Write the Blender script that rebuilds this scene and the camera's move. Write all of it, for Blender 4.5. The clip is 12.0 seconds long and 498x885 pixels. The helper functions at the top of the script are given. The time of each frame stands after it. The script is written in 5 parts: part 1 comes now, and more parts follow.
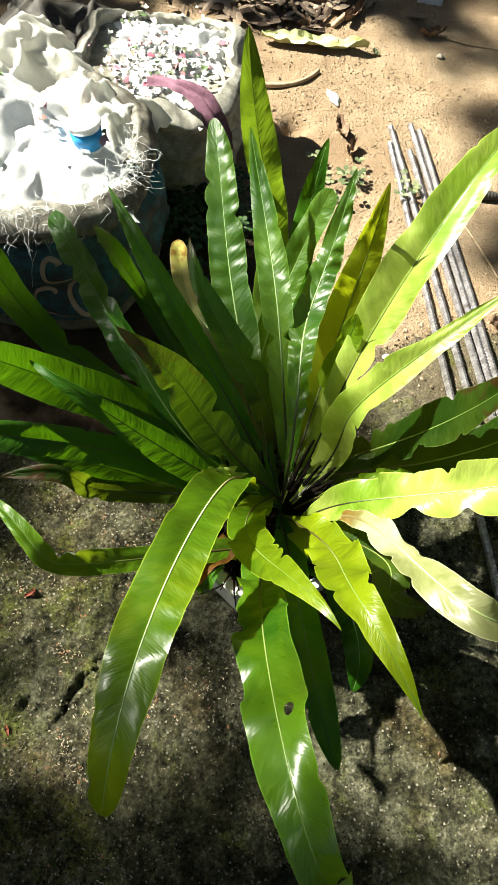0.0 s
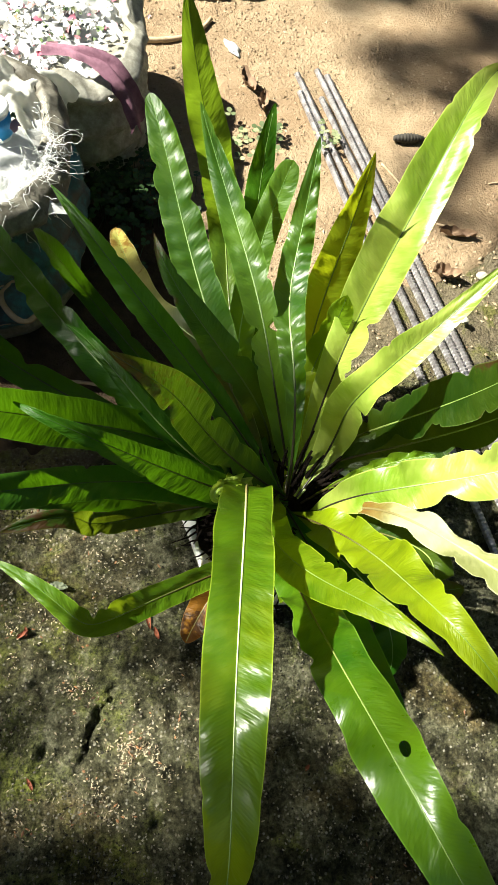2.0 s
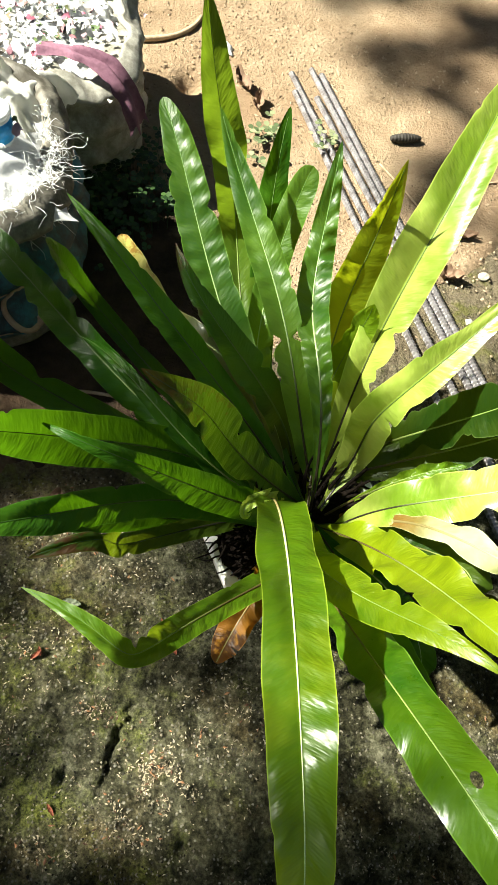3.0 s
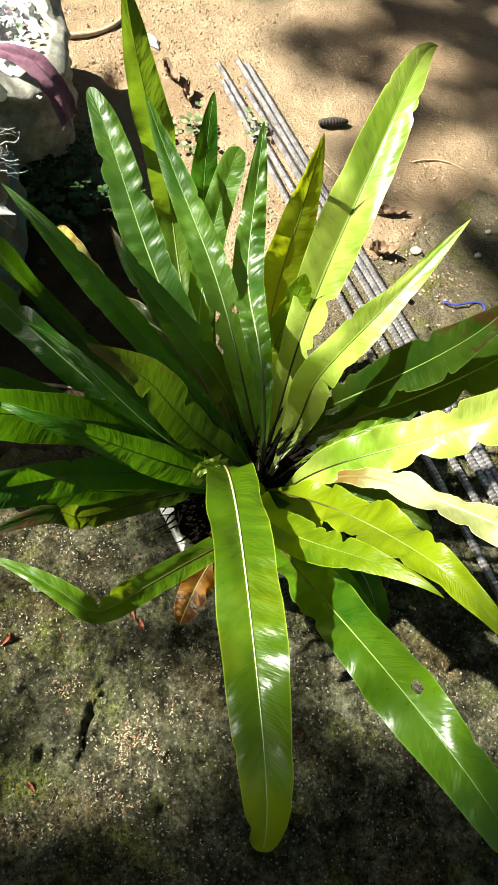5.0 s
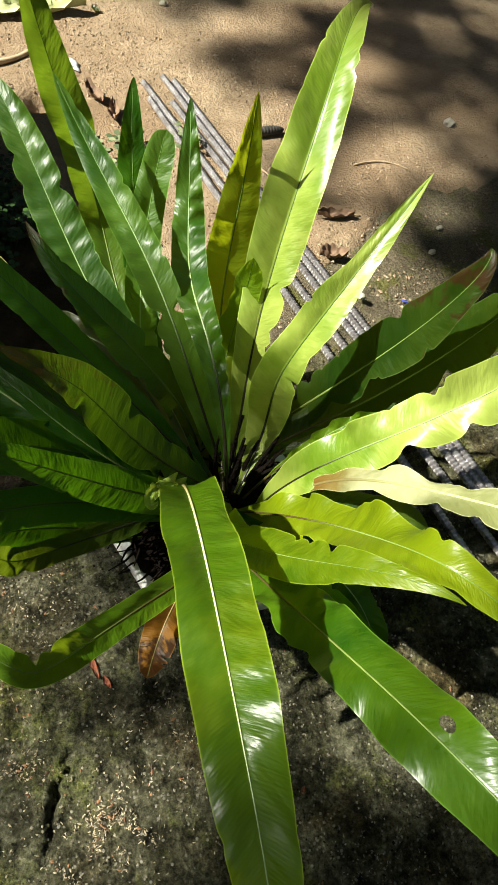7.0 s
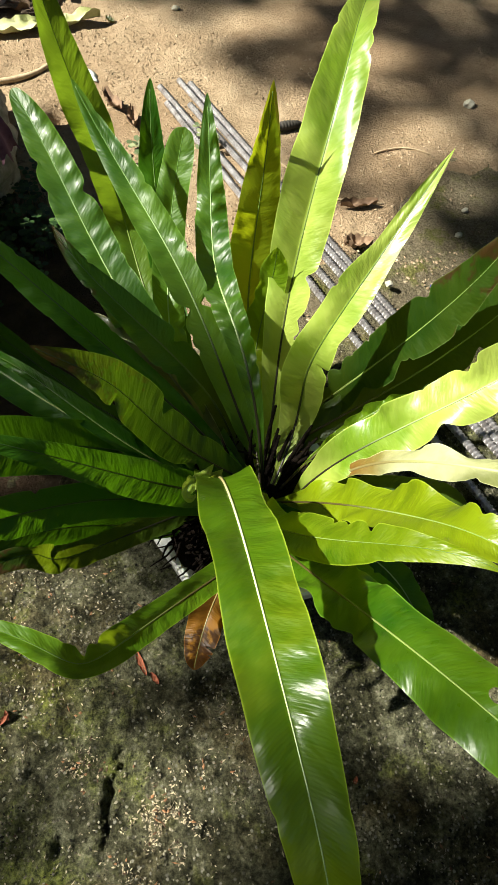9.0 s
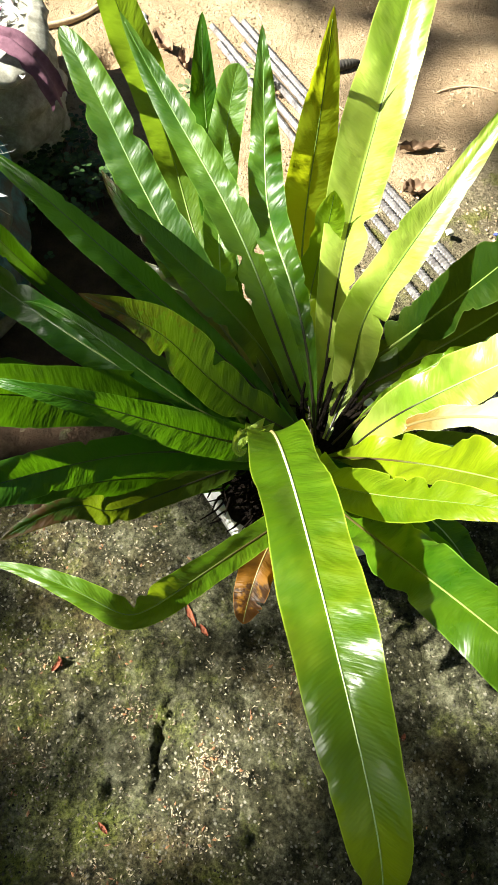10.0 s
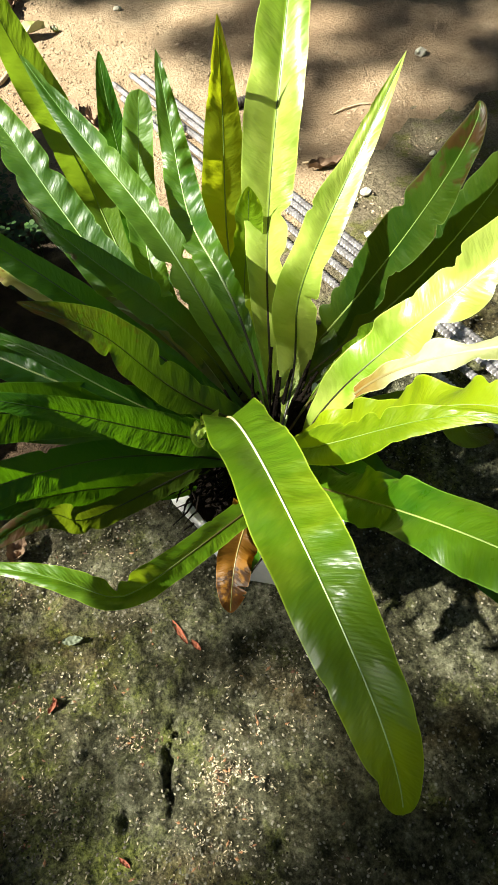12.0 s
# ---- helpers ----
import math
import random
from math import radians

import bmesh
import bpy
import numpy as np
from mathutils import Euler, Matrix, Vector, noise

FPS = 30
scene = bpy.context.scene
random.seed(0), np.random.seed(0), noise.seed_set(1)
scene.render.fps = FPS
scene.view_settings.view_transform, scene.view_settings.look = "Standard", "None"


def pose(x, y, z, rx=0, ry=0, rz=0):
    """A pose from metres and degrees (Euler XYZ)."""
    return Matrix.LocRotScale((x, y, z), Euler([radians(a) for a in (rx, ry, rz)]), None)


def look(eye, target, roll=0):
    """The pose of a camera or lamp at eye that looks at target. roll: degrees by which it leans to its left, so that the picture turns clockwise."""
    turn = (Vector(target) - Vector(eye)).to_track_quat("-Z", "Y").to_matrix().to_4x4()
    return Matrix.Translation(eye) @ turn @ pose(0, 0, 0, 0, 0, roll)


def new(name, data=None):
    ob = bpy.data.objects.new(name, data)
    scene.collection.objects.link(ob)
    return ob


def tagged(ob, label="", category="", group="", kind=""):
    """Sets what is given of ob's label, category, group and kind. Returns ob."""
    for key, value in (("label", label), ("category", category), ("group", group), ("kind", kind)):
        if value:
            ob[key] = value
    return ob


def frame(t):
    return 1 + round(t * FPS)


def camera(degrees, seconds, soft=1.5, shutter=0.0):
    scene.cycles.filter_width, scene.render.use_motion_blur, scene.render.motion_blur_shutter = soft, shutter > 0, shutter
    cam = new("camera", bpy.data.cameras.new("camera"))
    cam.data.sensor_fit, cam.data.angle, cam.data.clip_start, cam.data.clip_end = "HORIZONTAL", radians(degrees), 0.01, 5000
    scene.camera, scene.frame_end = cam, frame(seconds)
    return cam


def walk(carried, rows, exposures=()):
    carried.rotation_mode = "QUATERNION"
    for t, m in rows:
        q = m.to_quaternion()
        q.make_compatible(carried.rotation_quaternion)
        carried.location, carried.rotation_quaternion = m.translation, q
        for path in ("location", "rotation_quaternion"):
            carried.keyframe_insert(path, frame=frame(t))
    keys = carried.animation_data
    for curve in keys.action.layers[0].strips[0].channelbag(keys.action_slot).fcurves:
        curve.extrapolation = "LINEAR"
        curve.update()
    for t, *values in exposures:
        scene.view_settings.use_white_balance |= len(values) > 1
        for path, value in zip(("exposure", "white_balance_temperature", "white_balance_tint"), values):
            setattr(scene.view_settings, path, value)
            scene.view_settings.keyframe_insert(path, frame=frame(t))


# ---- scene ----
cam = camera(39.5, 12.0, soft=1.5)
PATH = [
    (0, (0.066, 0.085, 1.27), (0.044, 1.09, -0.459), 7.9),
    (0.5, (0.049, 0.074, 1.268), (0.029, 1.081, -0.459), 8.8),
    (1, (0.043, 0.073, 1.269), (0.1, 1.053, -0.474), 8.5),
    (1.5, (-0.014, 0.121, 1.243), (0.149, 1.018, -0.537), 11.4),
    (2, (-0.066, 0.17, 1.238), (0.184, 1.069, -0.532), 13.8),
    (2.5, (-0.103, 0.2, 1.229), (0.197, 1.09, -0.537), 15.6),
    (3, (-0.129, 0.206, 1.221), (0.189, 1.089, -0.545), 16.5),
    (3.2, (-0.134, 0.202, 1.221), (0.208, 1.057, -0.555), 17.9),
    (4.8, (-0.121, 0.151, 1.242), (0.307, 1.008, -0.514), 18.2),
    (5, (-0.121, 0.149, 1.245), (0.306, 1.01, -0.509), 18.1),
    (5.5, (-0.119, 0.146, 1.243), (0.27, 0.994, -0.526), 16.4),
    (6, (-0.115, 0.14, 1.25), (0.295, 1.02, -0.498), 15.9),
    (6.3, (-0.097, 0.127, 1.199), (0.437, 1.252, -0.365), 12.2),
    (6.5, (-0.102, 0.149, 1.169), (0.482, 1.228, -0.411), 15.2),
    (7, (-0.09, 0.171, 1.117), (0.446, 1.111, -0.565), 15.3),
    (7.2, (-0.092, 0.166, 1.112), (0.454, 1.107, -0.566), 14.8),
    (8.8, (-0.092, 0.155, 1.116), (0.417, 1.137, -0.55), 10.3),
    (9, (-0.092, 0.158, 1.111), (0.349, 1.132, -0.579), 7.8),
    (9.5, (-0.092, 0.169, 1.091), (0.189, 1.087, -0.664), 1.9),
    (10, (-0.092, 0.165, 1.092), (0.186, 1.075, -0.667), 2.1),
    (10.5, (-0.092, 0.169, 1.088), (0.216, 1.086, -0.663), 1.5),
    (11, (-0.073, 0.179, 1.077), (0.229, 1.095, -0.675), -0.2),
    (11.5, (-0.084, 0.107, 1.069), (0.265, 1.121, -0.619), -4.6),
    (12, (-0.11, 0.093, 1.068), (0.308, 1.094, -0.612), -2.6),
]
EXPOSURES = [(0.0, 1.95, 6300, 5), (6.0, 2.0, 6300, 5), (6.4, 1.54, 6300, 5), (7.2, 1.46, 6300, 5), (9.0, 1.58, 6300, 5), (9.5, 2.1, 6300, 5), (9.9, 2.35, 6300, 5), (11.0, 2.32, 6300, 5), (12.0, 2.10, 6300, 5)]
walk(cam, [(t, look(eye, target, roll)) for t, eye, target, roll in PATH], EXPOSURES)

# ---- light ----
SUN_DIR = Vector((-0.966, 0.259, 1.0)).normalized()   # towards the sun
world = bpy.data.worlds.new("sky")
scene.world = world
world.use_nodes = True
wn = world.node_tree
sky = wn.nodes.new("ShaderNodeTexSky")
sky.sky_type = "NISHITA"
sky.sun_disc = False
sky.sun_elevation = math.asin(SUN_DIR.z)
sky.sun_rotation = math.atan2(SUN_DIR.x, SUN_DIR.y)
sky.altitude = 200
sky.air_density, sky.dust_density, sky.ozone_density = 0.7, 4.0, 0.6
wn.links.new(sky.outputs[0], wn.nodes["Background"].inputs[0])
wn.nodes["Background"].inputs[1].default_value = 0.038
sun = new("sun", bpy.data.lights.new("sun", "SUN"))
sun.data.energy = 5.0
sun.data.angle = radians(0.8)
sun.data.color = (1.0, 0.93, 0.80)
sun.matrix_world = look(SUN_DIR * 20, (0, 0, 0))


# ---- materials ----
class Mat:
    """A small builder for node materials."""

    def __init__(self, name, rough=0.6, spec=0.4, metal=0.0):
        self.m = bpy.data.materials.new(name)
        self.m.use_nodes = True
        self.t = self.m.node_tree
        self.b = self.t.nodes["Principled BSDF"]
        self.b.inputs["Roughness"].default_value = rough
        self.b.inputs["Specular IOR Level"].default_value = spec
        self.b.inputs["Metallic"].default_value = metal
        self.geo = None

    def n(self, kind, **values):
        nd = self.t.nodes.new("ShaderNode" + kind)
        for key, v in values.items():
            nd.inputs[key.replace("_", " ")].default_value = v
        return nd

    def link(self, a, b):
        self.t.links.new(a, b)

    def place(self):
        if not self.geo:
            self.geo = self.t.nodes.new("ShaderNodeNewGeometry")
        return self.geo.outputs["Position"]

    def local(self):
        return self.n("TexCoord").outputs["Object"]

    def uv(self):
        return self.n("TexCoord").outputs["UV"]

    def noise(self, scale, detail=4.0, rough=0.55, vec=None, out="Fac"):
        nd = self.n("TexNoise", Scale=scale, Detail=detail, Roughness=rough)
        self.link(vec or self.place(), nd.inputs["Vector"])
        return nd.outputs[out]

    def ramp(self, fac, *stops):
        nd = self.n("ValToRGB")
        el = nd.color_ramp.elements
        while len(el) < len(stops):
            el.new(0.5)
        for e, (p, c) in zip(el, stops):
            e.position = p
            e.color = (*c, 1) if len(c) == 3 else c
        self.link(fac, nd.inputs[0])
        return nd.outputs[0]

    def mix(self, fac, a, b, how="MIX"):
        nd = self.t.nodes.new("ShaderNodeMix")
        nd.data_type, nd.blend_type = "RGBA", how
        for sock, v in ((nd.inputs[0], fac), (nd.inputs[6], a), (nd.inputs[7], b)):
            if isinstance(v, (int, float)):
                sock.default_value = v
            elif isinstance(v, tuple):
                sock.default_value = (*v, 1)
            else:
                self.link(v, sock)
        return nd.outputs[2]

    def math(self, how, a, b=0.0, c=0.0):
        nd = self.t.nodes.new("ShaderNodeMath")
        nd.operation = how
        for sock, v in zip(nd.inputs, (a, b, c)):
            if isinstance(v, (int, float)):
                sock.default_value = v
            else:
                self.link(v, sock)
        return nd.outputs[0]

    def random(self):
        return self.n("ObjectInfo").outputs["Random"]

    def island(self):
        return self.n("NewGeometry").outputs["Random Per Island"]

    def color(self, c):
        if isinstance(c, tuple):
            self.b.inputs["Base Color"].default_value = (*c, 1)
        else:
            self.link(c, self.b.inputs["Base Color"])
        return self

    def bump(self, height, strength=0.4, distance=0.004):
        nd = self.n("Bump", Strength=strength, Distance=distance)
        self.link(height, nd.inputs["Height"])
        self.link(nd.outputs[0], self.b.inputs["Normal"])
        return nd

    def translucent(self, col, share, normal=None):
        tr = self.n("BsdfTranslucent")
        if isinstance(col, tuple):
            tr.inputs[0].default_value = (*col, 1)
        else:
            self.link(col, tr.inputs[0])
        if normal:
            self.link(normal.outputs[0], tr.inputs["Normal"])
        mx = self.n("MixShader")
        mx.inputs[0].default_value = share
        self.link(self.b.outputs[0], mx.inputs[1])
        self.link(tr.outputs[0], mx.inputs[2])
        self.link(mx.outputs[0], self.t.nodes["Material Output"].inputs["Surface"])
        return self


def leaf_material(name, dark, light, glow, share=0.35, rough=0.32, stain=0.0, stain_col=(0.12, 0.05, 0.015), base_col=None, base_end=0.62, pleats=0.10, grain=34.0, spec=0.6, wax=0.3):
    """A fern blade: UV x runs across it, UV y along it. Lateral veins, mottling, brown stains."""
    m = Mat(name, rough=rough + 0.05, spec=spec)
    m.b.inputs["Coat Weight"].default_value = wax
    m.b.inputs["Coat Roughness"].default_value = 0.22
    sep = m.n("SeparateXYZ")
    m.link(m.uv(), sep.inputs[0])
    across, along = sep.outputs[0], sep.outputs[1]
    side = m.math("ABSOLUTE", across)
    big = m.noise(9.0, 3.0)
    fine = m.noise(70.0, 3.0)
    f = m.math("ADD", m.math("MULTIPLY", big, 0.7), m.math("MULTIPLY", fine, 0.3))
    f = m.math("ADD", f, m.math("MULTIPLY", m.math("SUBTRACT", m.random(), 0.5), 0.25))
    f = m.math("ADD", f, m.math("MULTIPLY", m.math("SUBTRACT", m.noise(6.0, 2.0), 0.5), 1.5))
    col = m.ramp(f, (0.3, dark), (0.70, light))
    # thin lateral veins that run out to the margin, slightly forward
    vec = m.n("CombineXYZ")
    m.link(m.math("MULTIPLY", across, 1.1), vec.inputs[0])
    m.link(m.math("SUBTRACT", m.math("MULTIPLY", along, 130.0), m.math("MULTIPLY", side, 3.0)), vec.inputs[1])
    vein = m.noise(1.0, 3.0, 0.5, vec.outputs[0])
    col = m.mix(m.math("MULTIPLY", m.math("MAXIMUM", m.math("SUBTRACT", vein, 0.38), 0.0), 0.40), col, light)
    # broader puckers between groups of veins, their hollows shaded in the colour
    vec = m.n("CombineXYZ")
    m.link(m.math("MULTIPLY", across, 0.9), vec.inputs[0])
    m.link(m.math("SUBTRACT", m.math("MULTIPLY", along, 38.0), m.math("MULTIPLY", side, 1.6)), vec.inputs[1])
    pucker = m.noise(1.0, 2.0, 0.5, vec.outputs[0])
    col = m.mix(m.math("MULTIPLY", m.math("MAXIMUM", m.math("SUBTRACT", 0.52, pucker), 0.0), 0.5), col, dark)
    # fine lateral corrugation, stronger in some stretches than in others, its shading painted in
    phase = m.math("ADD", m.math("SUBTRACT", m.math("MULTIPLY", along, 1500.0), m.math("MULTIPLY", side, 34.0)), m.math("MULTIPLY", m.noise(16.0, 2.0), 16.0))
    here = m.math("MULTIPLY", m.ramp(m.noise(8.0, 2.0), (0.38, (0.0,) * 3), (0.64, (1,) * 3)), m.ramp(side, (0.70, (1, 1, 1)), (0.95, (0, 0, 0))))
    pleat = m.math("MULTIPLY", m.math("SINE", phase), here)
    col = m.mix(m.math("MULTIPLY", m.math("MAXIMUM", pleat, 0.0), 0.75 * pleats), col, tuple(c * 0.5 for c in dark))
    if base_col:
        col = m.mix(m.ramp(m.math("ADD", along, m.math("MULTIPLY", big, 0.25)), (base_end - 0.2, (1, 1, 1)), (base_end, (0, 0, 0))), col, base_col)
    if stain:
        s = m.noise(grain, 6.0, 0.72)
        edge = m.math("ADD", s, m.math("MULTIPLY", m.math("SUBTRACT", along, 0.8), 0.9))
        edge = m.math("ADD", edge, m.math("MULTIPLY", m.math("POWER", side, 3.0), 0.12))
        col = m.mix(m.ramp(edge, (0.64 - stain * 0.12, (0, 0, 0)), (0.70 - stain * 0.12, (1, 1, 1))), col, stain_col)
    # pale thin margin
    col = m.mix(m.ramp(side, (0.955, (0, 0, 0)), (0.99, (0.6, 0.6, 0.6))), col, tuple(min(1, c * 1.9 + 0.03) for c in light))
    m.color(col)
    h = m.math("ADD", m.math("ADD", m.math("MULTIPLY", vein, 3.0), m.math("MULTIPLY", fine, 1.4)), m.math("MULTIPLY", pleat, pleats * 0.32))
    h = m.math("ADD", h, m.math("MULTIPLY", m.noise(17.0, 2.0, 0.4), 14.0))
    h = m.math("ADD", h, m.math("MULTIPLY", pucker, 9.0))
    bp = m.bump(h, 0.24, 0.0012)
    m.link(m.ramp(fine, (0.3, (rough - 0.05,) * 3), (0.7, (rough + 0.08,) * 3)), m.b.inputs["Roughness"])
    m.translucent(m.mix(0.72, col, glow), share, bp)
    return m.m


LEAF = {
    # deep green with albedo kept low for the fronds in shade
    "deep": leaf_material("leaf_deep_shaded_green", (0.010, 0.052, 0.002), (0.044, 0.130, 0.005), (0.16, 0.38, 0.003), 0.38, 0.40, spec=0.26, wax=0.05),
    "browning": leaf_material("leaf_browning_base", (0.008, 0.040, 0.002), (0.034, 0.098, 0.006), (0.20, 0.40, 0.006), 0.36, 0.38, 0.02, (0.05, 0.02, 0.008), base_col=(0.050, 0.022, 0.009), wax=0.05, spec=0.3),
    "tall": leaf_material("leaf_tall_yellowish_green", (0.045, 0.110, 0.006), (0.115, 0.195, 0.016), (0.36, 0.55, 0.02), 0.38, 0.36, spec=0.45, wax=0.12),
    "gloss": leaf_material("leaf_glossy_green", (0.016, 0.066, 0.002), (0.078, 0.165, 0.004), (0.34, 0.54, 0.005), 0.42, 0.31, pleats=0.3, spec=0.6, wax=0.2),
    "mid": leaf_material("leaf_green", (0.020, 0.074, 0.004), (0.092, 0.185, 0.014), (0.36, 0.58, 0.014), 0.44, 0.42, spec=0.55, wax=0.10),
    "fresh": leaf_material("leaf_fresh_green", (0.060, 0.140, 0.004), (0.170, 0.270, 0.012), (0.50, 0.66, 0.015), 0.46, 0.37, wax=0.15, spec=0.45),
    "bright": leaf_material("leaf_bright_green", (0.046, 0.105, 0.002), (0.195, 0.262, 0.004), (0.60, 0.70, 0.006), 0.46, 0.34, pleats=0.3, spec=0.5, wax=0.14),
    # paler base colour that carries the sun's glare on the lit blades
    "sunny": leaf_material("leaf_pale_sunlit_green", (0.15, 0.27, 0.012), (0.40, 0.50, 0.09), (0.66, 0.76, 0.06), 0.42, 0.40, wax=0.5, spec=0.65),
    "lime": leaf_material("leaf_lime_green", (0.052, 0.118, 0.002), (0.190, 0.255, 0.006), (0.50, 0.60, 0.008), 0.42, 0.34, pleats=0.5, spec=0.5, wax=0.14),
    # drab olive, darkened in place of the shadow from neighbouring fronds
    "drab": leaf_material("leaf_drab_shaded_olive", (0.010, 0.032, 0.002), (0.036, 0.064, 0.004), (0.24, 0.33, 0.008), 0.40, 0.42, 0.2, (0.034, 0.015, 0.005), spec=0.25, wax=0.03),
    "olive": leaf_material("leaf_olive", (0.070, 0.120, 0.003), (0.18, 0.245, 0.008), (0.70, 0.80, 0.012), 0.66, 0.36, 0.12, (0.09, 0.045, 0.012), spec=0.35, wax=0.08),
    "spotted": leaf_material("leaf_spotted", (0.018, 0.064, 0.003), (0.085, 0.140, 0.004), (0.20, 0.36, 0.004), 0.32, 0.38, 1.35, (0.050, 0.016, 0.004), base_col=(0.016, 0.062, 0.003), base_end=0.92, grain=75.0, spec=0.3, wax=0.06),
    "cream": leaf_material("leaf_withering", (0.20, 0.22, 0.07), (0.50, 0.50, 0.28), (0.50, 0.52, 0.24), 0.34, 0.42, 0.40, (0.30, 0.13, 0.03), base_col=(0.20, 0.085, 0.014), base_end=0.40),
    "yellow": leaf_material("leaf_yellow", (0.40, 0.38, 0.08), (0.62, 0.58, 0.24), (0.80, 0.72, 0.16), 0.38, 0.45, 0.15, (0.24, 0.13, 0.02), base_col=(0.025, 0.045, 0.012), base_end=0.84),
    "dead": leaf_material("leaf_dead_brown", (0.040, 0.018, 0.003), (0.190, 0.085, 0.008), (0.60, 0.26, 0.008), 0.48, 0.50, 0.9, (0.018, 0.008, 0.002), spec=0.3, wax=0.0, grain=22.0),
}


def midrib_material(name, base, tip):
    m = Mat(name, rough=0.38, spec=0.5)
    sep = m.n("SeparateXYZ")
    m.link(m.uv(), sep.inputs[0])
    f = m.math("ADD", sep.outputs[1], m.math("MULTIPLY", m.noise(40.0), 0.08))
    m.color(m.ramp(f, (0.24, base), (0.46, tip), (0.98, tuple(c * k for c, k in zip(tip, (0.45, 0.62, 0.35))))))
    m.bump(m.noise(160.0), 0.2, 0.001)
    return m.m


RIB = {
    "pale": midrib_material("midrib_pale", (0.16, 0.13, 0.05), (0.46, 0.52, 0.22)),
    "green": midrib_material("midrib_green", (0.020, 0.016, 0.010), (0.32, 0.43, 0.17)),
    "dark": midrib_material("midrib_dark", (0.020, 0.016, 0.010), (0.12, 0.18, 0.03)),
    "bright": midrib_material("midrib_bright", (0.34, 0.27, 0.11), (0.62, 0.66, 0.36)),
    "soft": midrib_material("midrib_soft", (0.06, 0.045, 0.015), (0.20, 0.27, 0.07)),
    "leafy": midrib_material("midrib_leafy", (0.012, 0.012, 0.006), (0.050, 0.100, 0.014)),
    "brown": midrib_material("midrib_brown", (0.06, 0.030, 0.012), (0.20, 0.15, 0.05)),
}


def soil_material():
    m = Mat("dry_soil", rough=0.95, spec=0.15)
    big, mid, fine = m.noise(1.6, 5.0), m.noise(14.0, 6.0, 0.65), m.noise(120.0, 5.0, 0.7)
    col = m.ramp(m.math("ADD", m.math("MULTIPLY", mid, 0.6), m.math("MULTIPLY", fine, 0.4)), (0.3, (0.20, 0.138, 0.082)), (0.5, (0.33, 0.245, 0.155)), (0.72, (0.45, 0.350, 0.235)))
    col = m.mix(m.ramp(big, (0.42, (0, 0, 0)), (0.62, (0.55, 0.55, 0.55))), col, (0.24, 0.155, 0.088))
    xyz = m.n("SeparateXYZ")
    m.link(m.place(), xyz.inputs[0])
    # humus patch by the sacks, darkened further for the shade that falls there
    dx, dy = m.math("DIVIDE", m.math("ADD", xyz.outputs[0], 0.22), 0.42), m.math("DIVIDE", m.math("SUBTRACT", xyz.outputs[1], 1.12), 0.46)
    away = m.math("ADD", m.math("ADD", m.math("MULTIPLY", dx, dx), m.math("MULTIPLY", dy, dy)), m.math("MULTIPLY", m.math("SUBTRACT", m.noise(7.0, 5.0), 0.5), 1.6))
    dark_earth = m.ramp(mid, (0.35, (0.012, 0.008, 0.005)), (0.65, (0.060, 0.034, 0.020)))
    col = m.mix(m.ramp(away, (0.55, (0.92,) * 3), (1.0, (0, 0, 0))), col, dark_earth)
    # the same dark colour again beyond about y 2.9
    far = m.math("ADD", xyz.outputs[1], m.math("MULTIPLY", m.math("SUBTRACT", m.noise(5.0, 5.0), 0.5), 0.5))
    col = m.mix(m.ramp(m.math("SUBTRACT", far, 2.4), (0.48, (0, 0, 0)), (0.60, (0.9,) * 3)), col, dark_earth)
    m.color(col)
    m.bump(m.math("ADD", m.math("MULTIPLY", mid, 1.0), m.math("MULTIPLY", fine, 0.7)), 0.9, 0.016)
    return m.m


